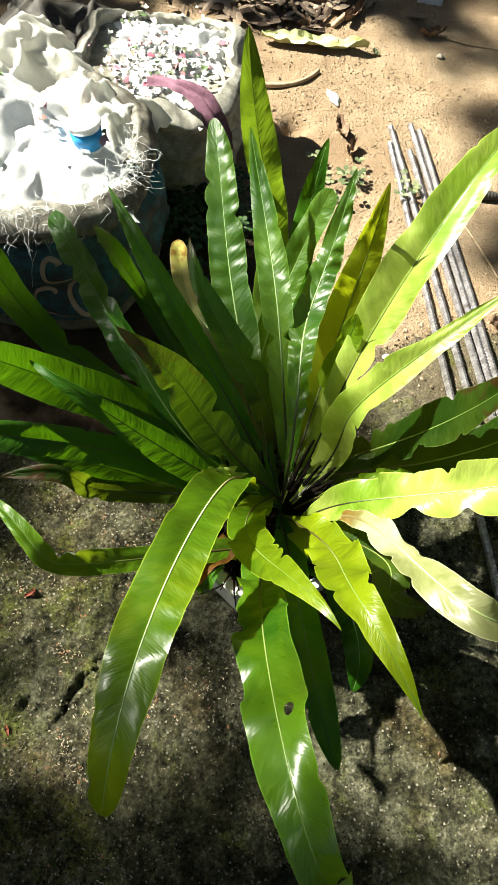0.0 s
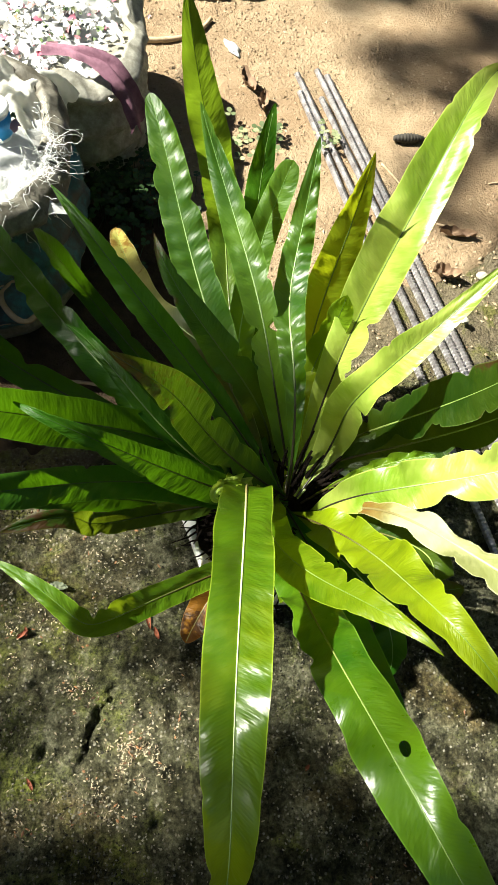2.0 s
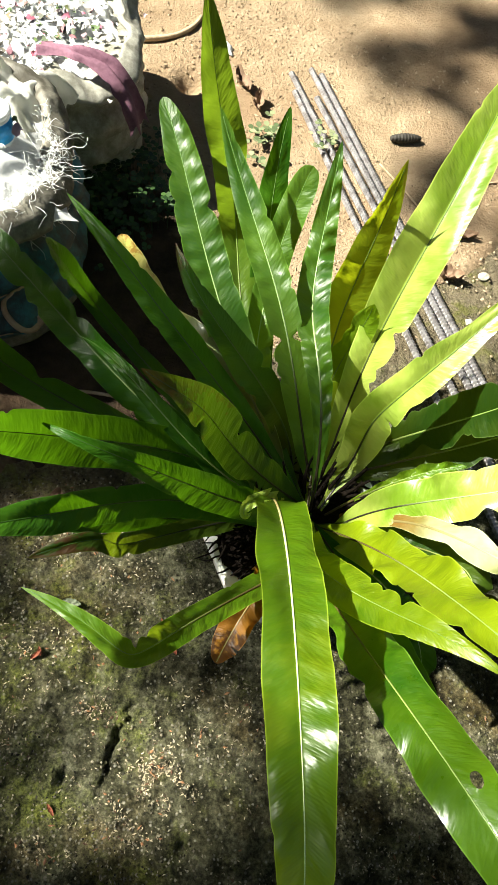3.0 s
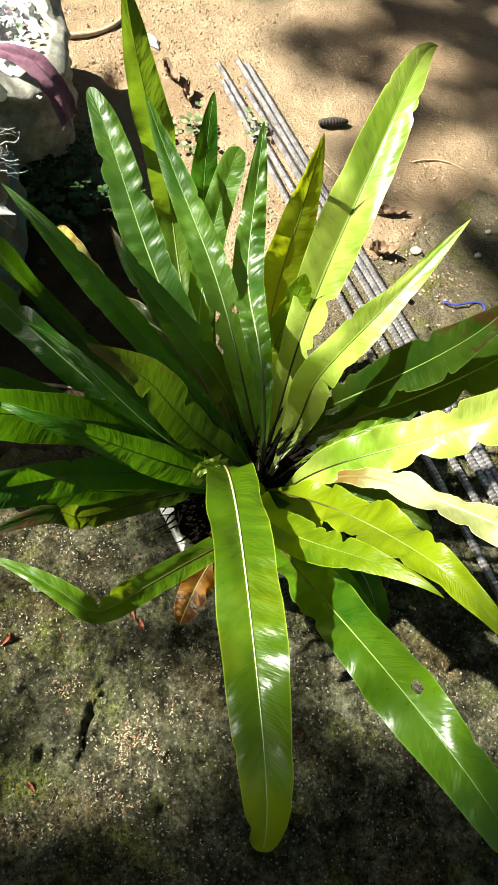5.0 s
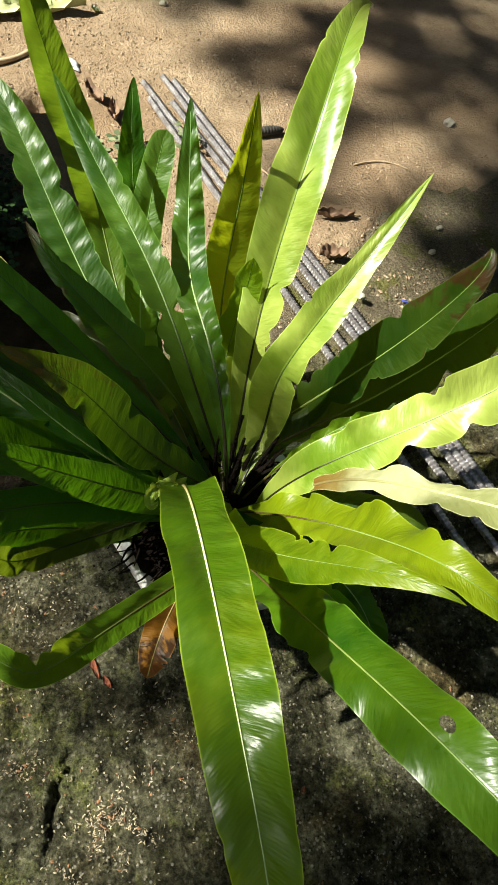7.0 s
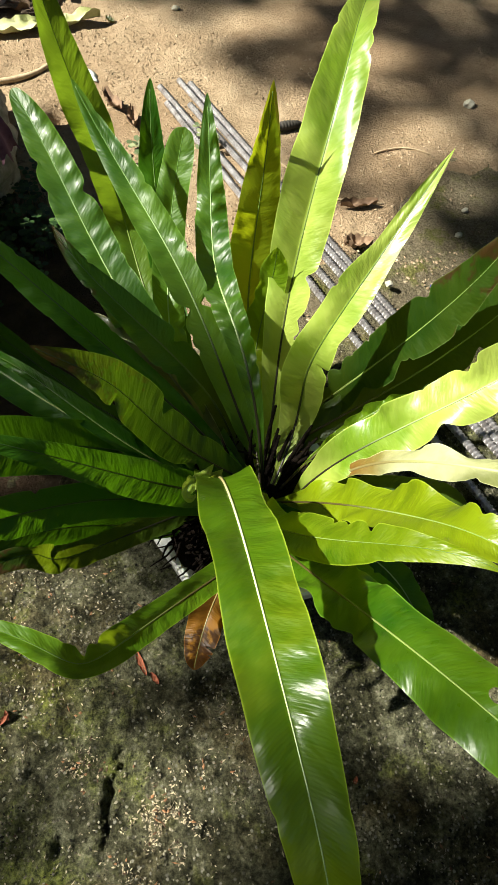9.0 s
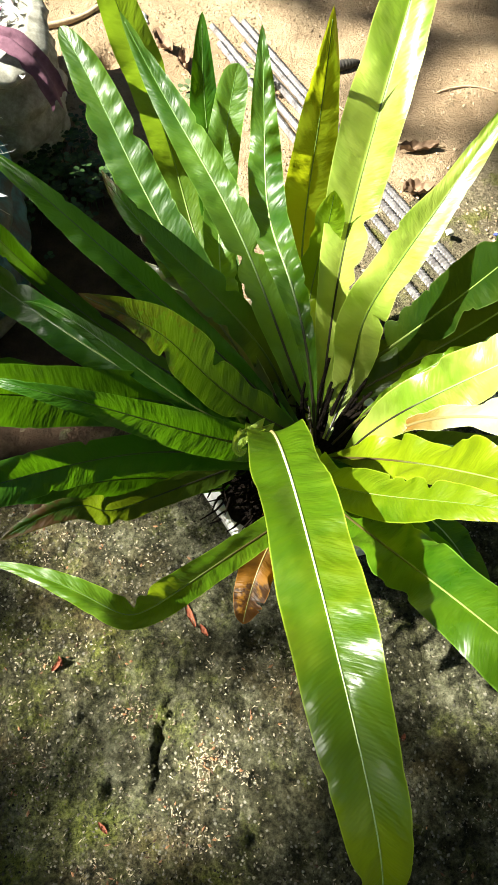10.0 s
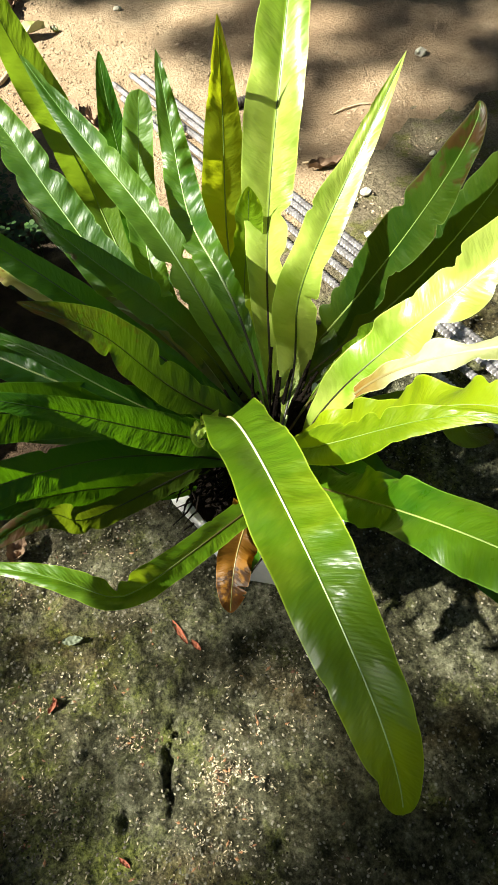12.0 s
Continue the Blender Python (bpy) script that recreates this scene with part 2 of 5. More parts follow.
def concrete_material():
    m = Mat("weathered_concrete", rough=0.92, spec=0.12)
    big, mid, fine = m.noise(3.2, 5.0, 0.6), m.noise(22.0, 6.0, 0.7), m.noise(190.0, 4.0, 0.7)
    grit = m.noise(125.0, 6.0, 0.8)
    f = m.math("ADD", m.math("MULTIPLY", mid, 0.45), m.math("MULTIPLY", grit, 0.55))
    col = m.ramp(f, (0.38, (0.012, 0.013, 0.007)), (0.46, (0.070, 0.070, 0.042)), (0.55, (0.195, 0.192, 0.120)), (0.64, (0.42, 0.41, 0.29)))
    col = m.mix(m.ramp(big, (0.38, (1,) * 3), (0.58, (0, 0, 0))), col, (0.60, 0.58, 0.52), "MULTIPLY")
    xyz = m.n("SeparateXYZ")
    m.link(m.place(), xyz.inputs[0])
    col = m.mix(m.ramp(m.noise(11.0, 4.0, 0.6), (0.40, (1,) * 3), (0.55, (0, 0, 0))), col, (0.55, 0.54, 0.48), "MULTIPLY")
    col = m.mix(m.ramp(m.noise(5.0, 5.0, 0.6), (0.50, (0, 0, 0)), (0.64, (1,) * 3)), col, (0.98, 0.80, 0.60), "MULTIPLY")
    # embedded pale stones, some of them bare
    cell = m.n("TexVoronoi", Scale=150.0)
    m.link(m.place(), cell.inputs["Vector"])
    tone = m.n("SeparateXYZ")
    m.link(cell.outputs["Color"], tone.inputs[0])
    stone = m.math("MULTIPLY", m.ramp(cell.outputs["Distance"], (0.25, (1,) * 3), (0.42, (0, 0, 0))), m.ramp(tone.outputs[0], (0.80, (0, 0, 0)), (0.86, (0.8,) * 3)))
    col = m.mix(stone, col, m.ramp(tone.outputs[1], (0.2, (0.10, 0.095, 0.075)), (0.9, (0.42, 0.40, 0.33))))
    # yellow-green moss in patches, thickest towards the sacks' side
    lean = m.math("MULTIPLY", m.math("ADD", xyz.outputs[0], 0.1), -0.20)
    spot = m.math("ADD", m.noise(8.0, 7.0, 0.72), m.math("MINIMUM", m.math("MAXIMUM", lean, -0.03), 0.07))
    moss = m.math("MULTIPLY", m.ramp(spot, (0.50, (0, 0, 0)), (0.63, (1, 1, 1))), m.ramp(mid, (0.42, (0.2,) * 3), (0.56, (0.85,) * 3)))
    col = m.mix(moss, col, m.ramp(grit, (0.40, (0.018, 0.028, 0.003)), (0.60, (0.20, 0.225, 0.028))))
    near = m.math("SUBTRACT", xyz.outputs[1], m.math("MULTIPLY", xyz.outputs[0], 0.25))
    near = m.math("ADD", near, m.math("MULTIPLY", m.math("SUBTRACT", m.noise(9.0, 6.0, 0.7), 0.5), 0.9))
    col = m.mix(m.ramp(near, (0.70, (0, 0, 0)), (1.05, (0.7,) * 3)), col, m.ramp(fine, (0.35, (0.15, 0.12, 0.075)), (0.65, (0.34, 0.28, 0.19))))
    green = m.math("MULTIPLY", m.ramp(near, (0.72, (0, 0, 0)), (0.9, (1, 1, 1))), m.ramp(m.noise(11.0, 6.0, 0.7, None), (0.52, (0, 0, 0)), (0.62, (0.75,) * 3)))
    col = m.mix(green, col, (0.13, 0.135, 0.025))
    m.color(col)
    h = m.math("ADD", m.math("ADD", mid, m.math("MULTIPLY", m.noise(55.0, 5.0, 0.7), 0.7)), m.math("MULTIPLY", grit, 0.55))
    m.bump(m.math("ADD", h, m.math("MULTIPLY", stone, 0.10)), 1.0, 0.028)
    return m.m


def plain_material(name, dark, light, scale=30.0, rough=0.6, spec=0.4, metal=0.0, bump=0.3, depth=0.002, island=False):
    m = Mat(name, rough=rough, spec=spec, metal=metal)
    f = m.math("ADD", m.math("MULTIPLY", m.noise(scale, 5.0, 0.6), 0.75), m.math("MULTIPLY", m.noise(scale * 7, 3.0), 0.25))
    if island:
        f = m.math("ADD", m.math("MULTIPLY", f, 0.35), m.math("MULTIPLY", m.island(), 0.65))
    m.color(m.ramp(f, (0.3, dark), (0.7, light)))
    m.bump(m.noise(scale * 4, 4.0), bump, depth)
    return m.m


def woven_material(name, cols, dirt, print_cols=None):
    """Woven plastic sacking: thin tapes crossing, grime, and broad bands of print."""
    m = Mat(name, rough=0.55, spec=0.35)
    sep = m.n("SeparateXYZ")
    m.link(m.uv(), sep.inputs[0])
    pos = m.n("SeparateXYZ")
    m.link(m.place(), pos.inputs[0])
    a = m.math("SINE", m.math("MULTIPLY", m.math("ADD", pos.outputs[0], pos.outputs[1]), 2100.0))
    b = m.math("SINE", m.math("MULTIPLY", pos.outputs[2], 2100.0))
    weave = m.math("MULTIPLY", a, b)
    big, mid = m.noise(6.0, 5.0, 0.65), m.noise(38.0, 5.0, 0.7)
    col = m.ramp(mid, (0.3, cols[0]), (0.7, cols[1]))
    if print_cols:
        lo, hi, c1, c2 = print_cols
        p = m.mix(m.ramp(m.noise(24.0, 5.0, 0.7), (0.42, (0, 0, 0)), (0.58, (1, 1, 1))), c1, c2)
        band = m.math("ADD", sep.outputs[1], m.math("MULTIPLY", m.math("SUBTRACT", mid, 0.5), 0.10))
        col = m.mix(m.ramp(band, (lo, (0, 0, 0)), (lo + 0.02, (0.9,) * 3), (hi, (0.9,) * 3), (hi + 0.03, (0, 0, 0))), col, p)
    col = m.mix(m.ramp(m.math("ADD", m.math("MULTIPLY", big, 0.7), m.math("MULTIPLY", mid, 0.3)), (0.40, (0.8,) * 3), (0.60, (0, 0, 0))), col, dirt)
    m.color(col)
    m.bump(m.math("ADD", m.math("MULTIPLY", weave, 0.05), m.math("ADD", big, mid)), 0.5, 0.004)
    m.translucent(col, 0.12)
    return m.m


SOIL, CONCRETE = soil_material(), concrete_material()
STEEL = plain_material("rusty_steel", (0.14, 0.115, 0.105), (0.58, 0.565, 0.58), 45.0, 0.34, 0.5, 0.8)
POT = plain_material("white_plastic", (0.60, 0.60, 0.58), (0.80, 0.80, 0.78), 18.0, 0.4, 0.5, 0.0, 0.1)
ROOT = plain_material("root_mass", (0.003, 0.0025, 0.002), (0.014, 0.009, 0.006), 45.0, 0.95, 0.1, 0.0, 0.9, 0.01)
TWIG = plain_material("dry_wood", (0.26, 0.18, 0.10), (0.56, 0.44, 0.29), 60.0, 0.8)
DRYLEAF = plain_material("dry_leaf", (0.085, 0.048, 0.028), (0.26, 0.17, 0.105), 40.0, 0.75)
PALELEAF = plain_material("pale_fallen_leaf", (0.34, 0.38, 0.16), (0.62, 0.62, 0.34), 20.0, 0.6)
GREYLEAF = plain_material("grey_green_leaf", (0.07, 0.085, 0.05), (0.15, 0.17, 0.11), 40.0, 0.7)
REDLEAF = plain_material("red_leaf", (0.13, 0.034, 0.016), (0.27, 0.085, 0.038), 40.0, 0.8)
HUSK = plain_material("husk_flakes", (0.06, 0.045, 0.025), (0.54, 0.46, 0.31), 60.0, 0.7, island=True)
CLOD = plain_material("soil_clods", (0.20, 0.145, 0.092), (0.38, 0.29, 0.195), 60.0, 0.95, 0.1, island=True)
STONE = plain_material("pale_stone", (0.30, 0.28, 0.22), (0.55, 0.52, 0.42), 60.0, 0.85)
ROCK = plain_material("dark_rock", (0.055, 0.06, 0.068), (0.17, 0.18, 0.20), 25.0, 0.8, bump=0.8, depth=0.02)


def film_material(name, dark, light, share):
    m = Mat(name, rough=0.5, spec=0.35)
    col = m.ramp(m.math("ADD", m.math("MULTIPLY", m.noise(9.0, 5.0, 0.65), 0.7), m.math("MULTIPLY", m.noise(60.0, 4.0), 0.3)), (0.34, dark), (0.62, light))
    m.color(col)
    bp = m.bump(m.math("ADD", m.noise(28.0, 5.0, 0.6), m.math("MULTIPLY", m.noise(110.0, 4.0), 0.3)), 0.45, 0.004)
    m.translucent(col, share, bp)
    return m.m


WHITE = film_material("white_plastic_film", (0.58, 0.60, 0.61), (0.88, 0.89, 0.89), 0.42)
CREAM = film_material("cream_cloth", (0.66, 0.65, 0.56), (0.86, 0.85, 0.79), 0.40)
PURPLE = plain_material("purple_cloth", (0.085, 0.034, 0.058), (0.23, 0.11, 0.155), 22.0, 0.85, bump=0.6)
BLUE = plain_material("blue_plastic", (0.02, 0.22, 0.55), (0.06, 0.38, 0.78), 30.0, 0.35)
RED = plain_material("red_plastic", (0.42, 0.03, 0.03), (0.62, 0.08, 0.06), 30.0, 0.4)
STRING = plain_material("frayed_threads", (0.66, 0.68, 0.67), (0.88, 0.89, 0.88), 60.0, 0.6)
BLUESTRING = plain_material("blue_thread", (0.02, 0.03, 0.20), (0.05, 0.07, 0.40), 60.0, 0.6)
ALU = plain_material("grey_metal_pipe", (0.28, 0.28, 0.27), (0.46, 0.46, 0.45), 30.0, 0.38, 0.5, 0.7)
WEED = plain_material("weed_leaves", (0.010, 0.030, 0.006), (0.040, 0.085, 0.016), 30.0, 0.5, island=True)
DRYWEED = plain_material("dry_weed_sprigs", (0.07, 0.10, 0.04), (0.26, 0.28, 0.15), 30.0, 0.6, island=True)
CANOPY = plain_material("canopy_leaves", (0.03, 0.07, 0.012), (0.07, 0.14, 0.02), 3.0, 0.5)
BARK = plain_material("bark", (0.06, 0.045, 0.03), (0.17, 0.13, 0.09), 14.0, 0.9, bump=0.9, depth=0.02)
BLACKPOD = plain_material("dark_pod", (0.018, 0.016, 0.014), (0.070, 0.062, 0.050), 60.0, 0.7)
SACK_A = woven_material("white_sacking", ((0.30, 0.29, 0.24), (0.54, 0.53, 0.46)), (0.13, 0.118, 0.085))
# cloth, dirt and print colours also darkened for the shade on the front
SACK_B = woven_material("printed_sacking", ((0.17, 0.155, 0.12), (0.36, 0.34, 0.28)), (0.050, 0.044, 0.032), (0.18, 0.80, (0.005, 0.060, 0.085), (0.018, 0.165, 0.21)))
PRINT = plain_material("peach_print", (0.30, 0.20, 0.13), (0.50, 0.36, 0.24), 40.0, 0.55)


# ---- mesh helpers ----
def mesh(name, verts, faces, mat, uvs=None, smooth=True):
    me = bpy.data.meshes.new(name)
    me.from_pydata([tuple(v) for v in verts], [], faces)
    if uvs is not None:
        layer = me.uv_layers.new(name="UVMap")
        idx = np.empty(len(me.loops), dtype=np.int32)
        me.loops.foreach_get("vertex_index", idx)
        layer.data.foreach_set("uv", np.asarray(uvs, dtype=np.float32)[idx].ravel())
    if smooth:
        me.polygons.foreach_set("use_smooth", [True] * len(me.polygons))
    me.materials.append(mat)
    me.update()
    return me


def child(name, me, parent, label=""):
    ob = new(name, me)
    ob.parent = parent
    if label:
        tagged(ob, label)
    return ob


def grid_faces(rows, cols, wrap=False):
    out = []
    for i in range(rows - 1):
        for j in range(cols if wrap else cols - 1):
            k = (j + 1) % cols
            out.append((i * cols + j, i * cols + k, (i + 1) * cols + k, (i + 1) * cols + j))
    return out


def bezier(ctrl, n):
    s = np.linspace(0, 1, n)
    c, d = np.array(ctrl, float), len(ctrl) - 1
    return sum(math.comb(d, k) * (s**k * (1 - s) ** (d - k))[:, None] * c[k] for k in range(d + 1))


def tangents(p):
    t = np.gradient(p, axis=0)
    return t / np.linalg.norm(t, axis=1)[:, None]


def tube(p, radius, sides=8, flat=1.0, caps=True):
    """Verts, faces and uvs of a tube along the points p; radius is a number or one for each point."""
    p = np.asarray(p, float)
    r = np.broadcast_to(radius, len(p))
    t = tangents(p)
    up = np.array([0, 0, 1.0]) if abs(t[0][2]) < 0.95 else np.array([1.0, 0, 0])
    verts, uvs = [], []
    for i in range(len(p)):
        b = np.cross(t[i], up)
        b /= np.linalg.norm(b) + 1e-9
        nrm = np.cross(b, t[i])
        for k in range(sides):
            a = 2 * math.pi * k / sides
            verts.append(p[i] + r[i] * (math.cos(a) * b + flat * math.sin(a) * nrm))
            uvs.append((k / sides, i / (len(p) - 1)))
        up = nrm
    faces = grid_faces(len(p), sides, True)
    if caps:
        faces.append(tuple(range(sides))[::-1])
        faces.append(tuple(range((len(p) - 1) * sides, len(p) * sides)))
    return verts, faces, uvs


def nz(x, y, z=0.0):
    return noise.noise(Vector((x, y, z)))


def smooth01(x):
    x = min(1.0, max(0.0, x))
    return x * x * (3 - 2 * x)


# ---- ground ----
EDGE_X = (-3.0, -0.45, -0.2, 0.1, 0.3, 0.67, 0.80, 0.95, 1.2, 4.0)
EDGE_Y = (0.60, 0.70, 0.76, 0.96, 1.10, 1.22, 1.34, 1.39, 1.43, 1.7)


def edge_y(x):
    return float(np.interp(x, EDGE_X, EDGE_Y)) + 0.05 * nz(x * 5, 3.1) + 0.02 * nz(x * 19, 7.7)


def soil_height(x, y):
    d = y - edge_y(x)
    h = -0.035 + 0.047 * smooth01((d + 0.04) / 0.10)
    if -3 < x < 4 and -1 < y < 5:
        h += 0.010 * nz(x * 3, y * 3) + 0.005 * nz(x * 11, y * 11, 2) + 0.0035 * nz(x * 34, y * 34, 5)
        h -= 0.060 * math.exp(-((x - 0.03) ** 2 + (y - 1.88) ** 2) / 0.0013)
        h -= 0.020 * math.exp(-((x - 0.70) ** 2 / 0.006 + (y - 2.66) ** 2 / 0.0009)) + 0.02 * math.exp(-((x - 0.81) ** 2 / 0.002 + (y - 2.67) ** 2 / 0.0009))
    return h


def slab_height(x, y):
    h = 0.006 * nz(x * 4, y * 4, 9) + 0.005 * nz(x * 15, y * 15, 4) + 0.0065 * nz(x * 38, y * 38, 8) + 0.0055 * nz(x * 85, y * 85, 3) + 0.016 * max(0.0, nz(x * 24, y * 24, 21))
    # a crack that wanders through the near part
    c = x + 0.178 - 0.50 * (y - 0.28) + 0.030 * nz(y * 9, 1.5) + 0.010 * nz(y * 60, 5.5)
    gape = smooth01(1.5 - abs(y - 0.285) * 15) * (0.9 + 0.4 * nz(y * 34, 6.1))
    h -= 0.020 * math.exp(-(c / (0.0036 + 0.006 * abs(nz(y * 40, 3.3)))) ** 2) * max(0.0, gape)
    c = y - 0.30 + 0.06 * nz(x * 7, 8.5) + 0.02 * nz(x * 23, 2.5) + 0.25 * (x + 0.3)
    h -= 0.010 * math.exp(-(c / 0.006) ** 2) * smooth01(1.4 - abs(x + 0.33) * 7)
    h -= 0.085 * smooth01((y - edge_y(x) - 0.10) / 0.25)
    return h


def spaced(lo, hi, step, far_lo, far_hi, grow=1.35):
    v = list(np.arange(lo, hi + 1e-6, step))
    d, x = step, hi
    while x < far_hi:
        d *= grow
        x += d
        v.append(x)
    d, x = step, lo
    while x > far_lo:
        d *= grow
        x -= d
        v.insert(0, x)
    return v


def sheet(name, xs, ys, height, mat):
    verts = [(x, y, height(x, y)) for y in ys for x in xs]
    return mesh(name, verts, grid_faces(len(ys), len(xs)), mat)


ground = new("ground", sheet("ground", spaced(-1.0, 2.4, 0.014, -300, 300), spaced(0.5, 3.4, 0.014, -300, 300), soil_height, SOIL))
tagged(ground, "dry tan soil yard with clods and trodden dust", "ground", kind="structure")


def build_slab():
    xs, ys = spaced(-0.55, 0.75, 0.0055, -2.4, 3.6, 1.12), spaced(-0.30, 0.85, 0.0055, -3.0, 1.9, 1.12)
    nx, ny = len(xs), len(ys)
    verts = [(x, y, slab_height(x, y)) for y in ys for x in xs]
    faces = grid_faces(ny, nx)
    rim = list(range(nx)) + [j * nx + nx - 1 for j in range(1, ny)] + [(ny - 1) * nx + i for i in range(nx - 2, -1, -1)] + [j * nx for j in range(ny - 2, 0, -1)]
    low = len(verts)
    verts += [(verts[k][0], verts[k][1], -0.10) for k in rim]
    for a in range(len(rim)):
        b = (a + 1) % len(rim)
        faces.append((rim[b], rim[a], low + a, low + b))
    return tagged(new("concrete_slab", mesh("concrete_slab", verts, faces, CONCRETE)), "dark weathered concrete slab with moss and husk flakes", "pavement", kind="structure")


build_slab()

# ---- the fern in its pot ----
POT_X, POT_Y, RIM_Z, RIM_R = 0.11, 0.555, 0.245, 0.145


def lathe(profile, cx, cy, sides, mat, name):
    verts, uvs = [], []
    for i, (r, z) in enumerate(profile):
        for k in range(sides):
            a = 2 * math.pi * k / sides
            verts.append((cx + r * math.cos(a), cy + r * math.sin(a), z))
            uvs.append((k / sides, i / (len(profile) - 1)))
    return mesh(name, verts, grid_faces(len(profile), sides, True), mat, uvs, smooth=sides > 12)


pot = tagged(new("plant_pot"), "white plastic plant pot on concrete, rim showing", "plant pot")
pot.location = (POT_X, POT_Y, 0)
body = child("pot_body", lathe([(0.0, 0.004), (0.098, 0.004), (0.102, 0.010), (0.134, RIM_Z - 0.028), (0.130, RIM_Z - 0.030), (0.098, 0.014), (0.0, 0.014)], 0, 0, 10, POT, "pot_body"), pot)
child("pot_rim", lathe([(0.132, RIM_Z - 0.030), (RIM_R, RIM_Z - 0.030), (RIM_R + 0.003, RIM_Z - 0.004), (RIM_R, RIM_Z), (0.130, RIM_Z), (0.127, RIM_Z - 0.004), (0.129, RIM_Z - 0.030)], 0, 0, 10, POT, "pot_rim"), pot, "white rolled pot rim")

fern = tagged(new("birds_nest_fern"), "large birds nest fern, glossy wavy green fronds, some withering", "fern")
fern.location = (POT_X, POT_Y, RIM_Z)
ORIGIN = np.array((POT_X, POT_Y, RIM_Z))
OPEN_AIR = np.array((0.0, 0.32, 1.5)) - ORIGIN


def build_roots():
    rng = random.Random(4)
    verts, cols, rows = [], 40, 16
    for i in range(rows):
        f = i / (rows - 1)
        for k in range(cols):
            a = 2 * math.pi * k / cols
            r = 0.126 * math.cos(f * math.pi / 2) ** 0.75
            z = -0.05 + 0.080 * math.sin(f * math.pi / 2)
            w = 1 + 0.16 * nz(math.cos(a) * 3 * r * 12, math.sin(a) * 3 * r * 12, f * 4)
            bulge = 0.030 * math.exp(-((a - 3.5) / 0.5) ** 2) * math.sin(f * math.pi)
            verts.append(((r * w + bulge) * math.cos(a), (r * w + bulge) * math.sin(a), z + 0.012 * nz(k * 0.9, i * 0.9, 3)))
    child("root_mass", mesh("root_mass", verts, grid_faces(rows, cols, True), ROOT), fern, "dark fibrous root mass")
    vs, fs = [], []
    for _ in range(420):
        a = rng.gauss(3.5, 0.75) if rng.random() < 0.6 else rng.uniform(0, 6.283)
        r0, z0 = rng.uniform(0.05, 0.118), rng.uniform(0.0, 0.055)
        p = np.array([[r0 * math.cos(a), r0 * math.sin(a), z0]])
        d = np.array([math.cos(a + rng.uniform(-0.9, 0.9)), math.sin(a + rng.uniform(-0.9, 0.9)), rng.uniform(-0.3, 0.8)]) * rng.uniform(0.002, 0.006)
        pts = [p[0]]
        for _ in range(4):
            d = d + np.array([rng.gauss(0, 0.004), rng.gauss(0, 0.004), rng.gauss(-0.0015, 0.003)])
            pts.append(pts[-1] + d)
        v, f, _ = tube(pts, [0.0022, 0.0021, 0.0018, 0.0014, 0.0008], 4)
        o = len(vs)
        vs += v
        fs += [tuple(o + q for q in g) for g in f]
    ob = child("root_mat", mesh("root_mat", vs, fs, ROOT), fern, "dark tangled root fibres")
    tagged(ob, kind="stuff")


build_roots()


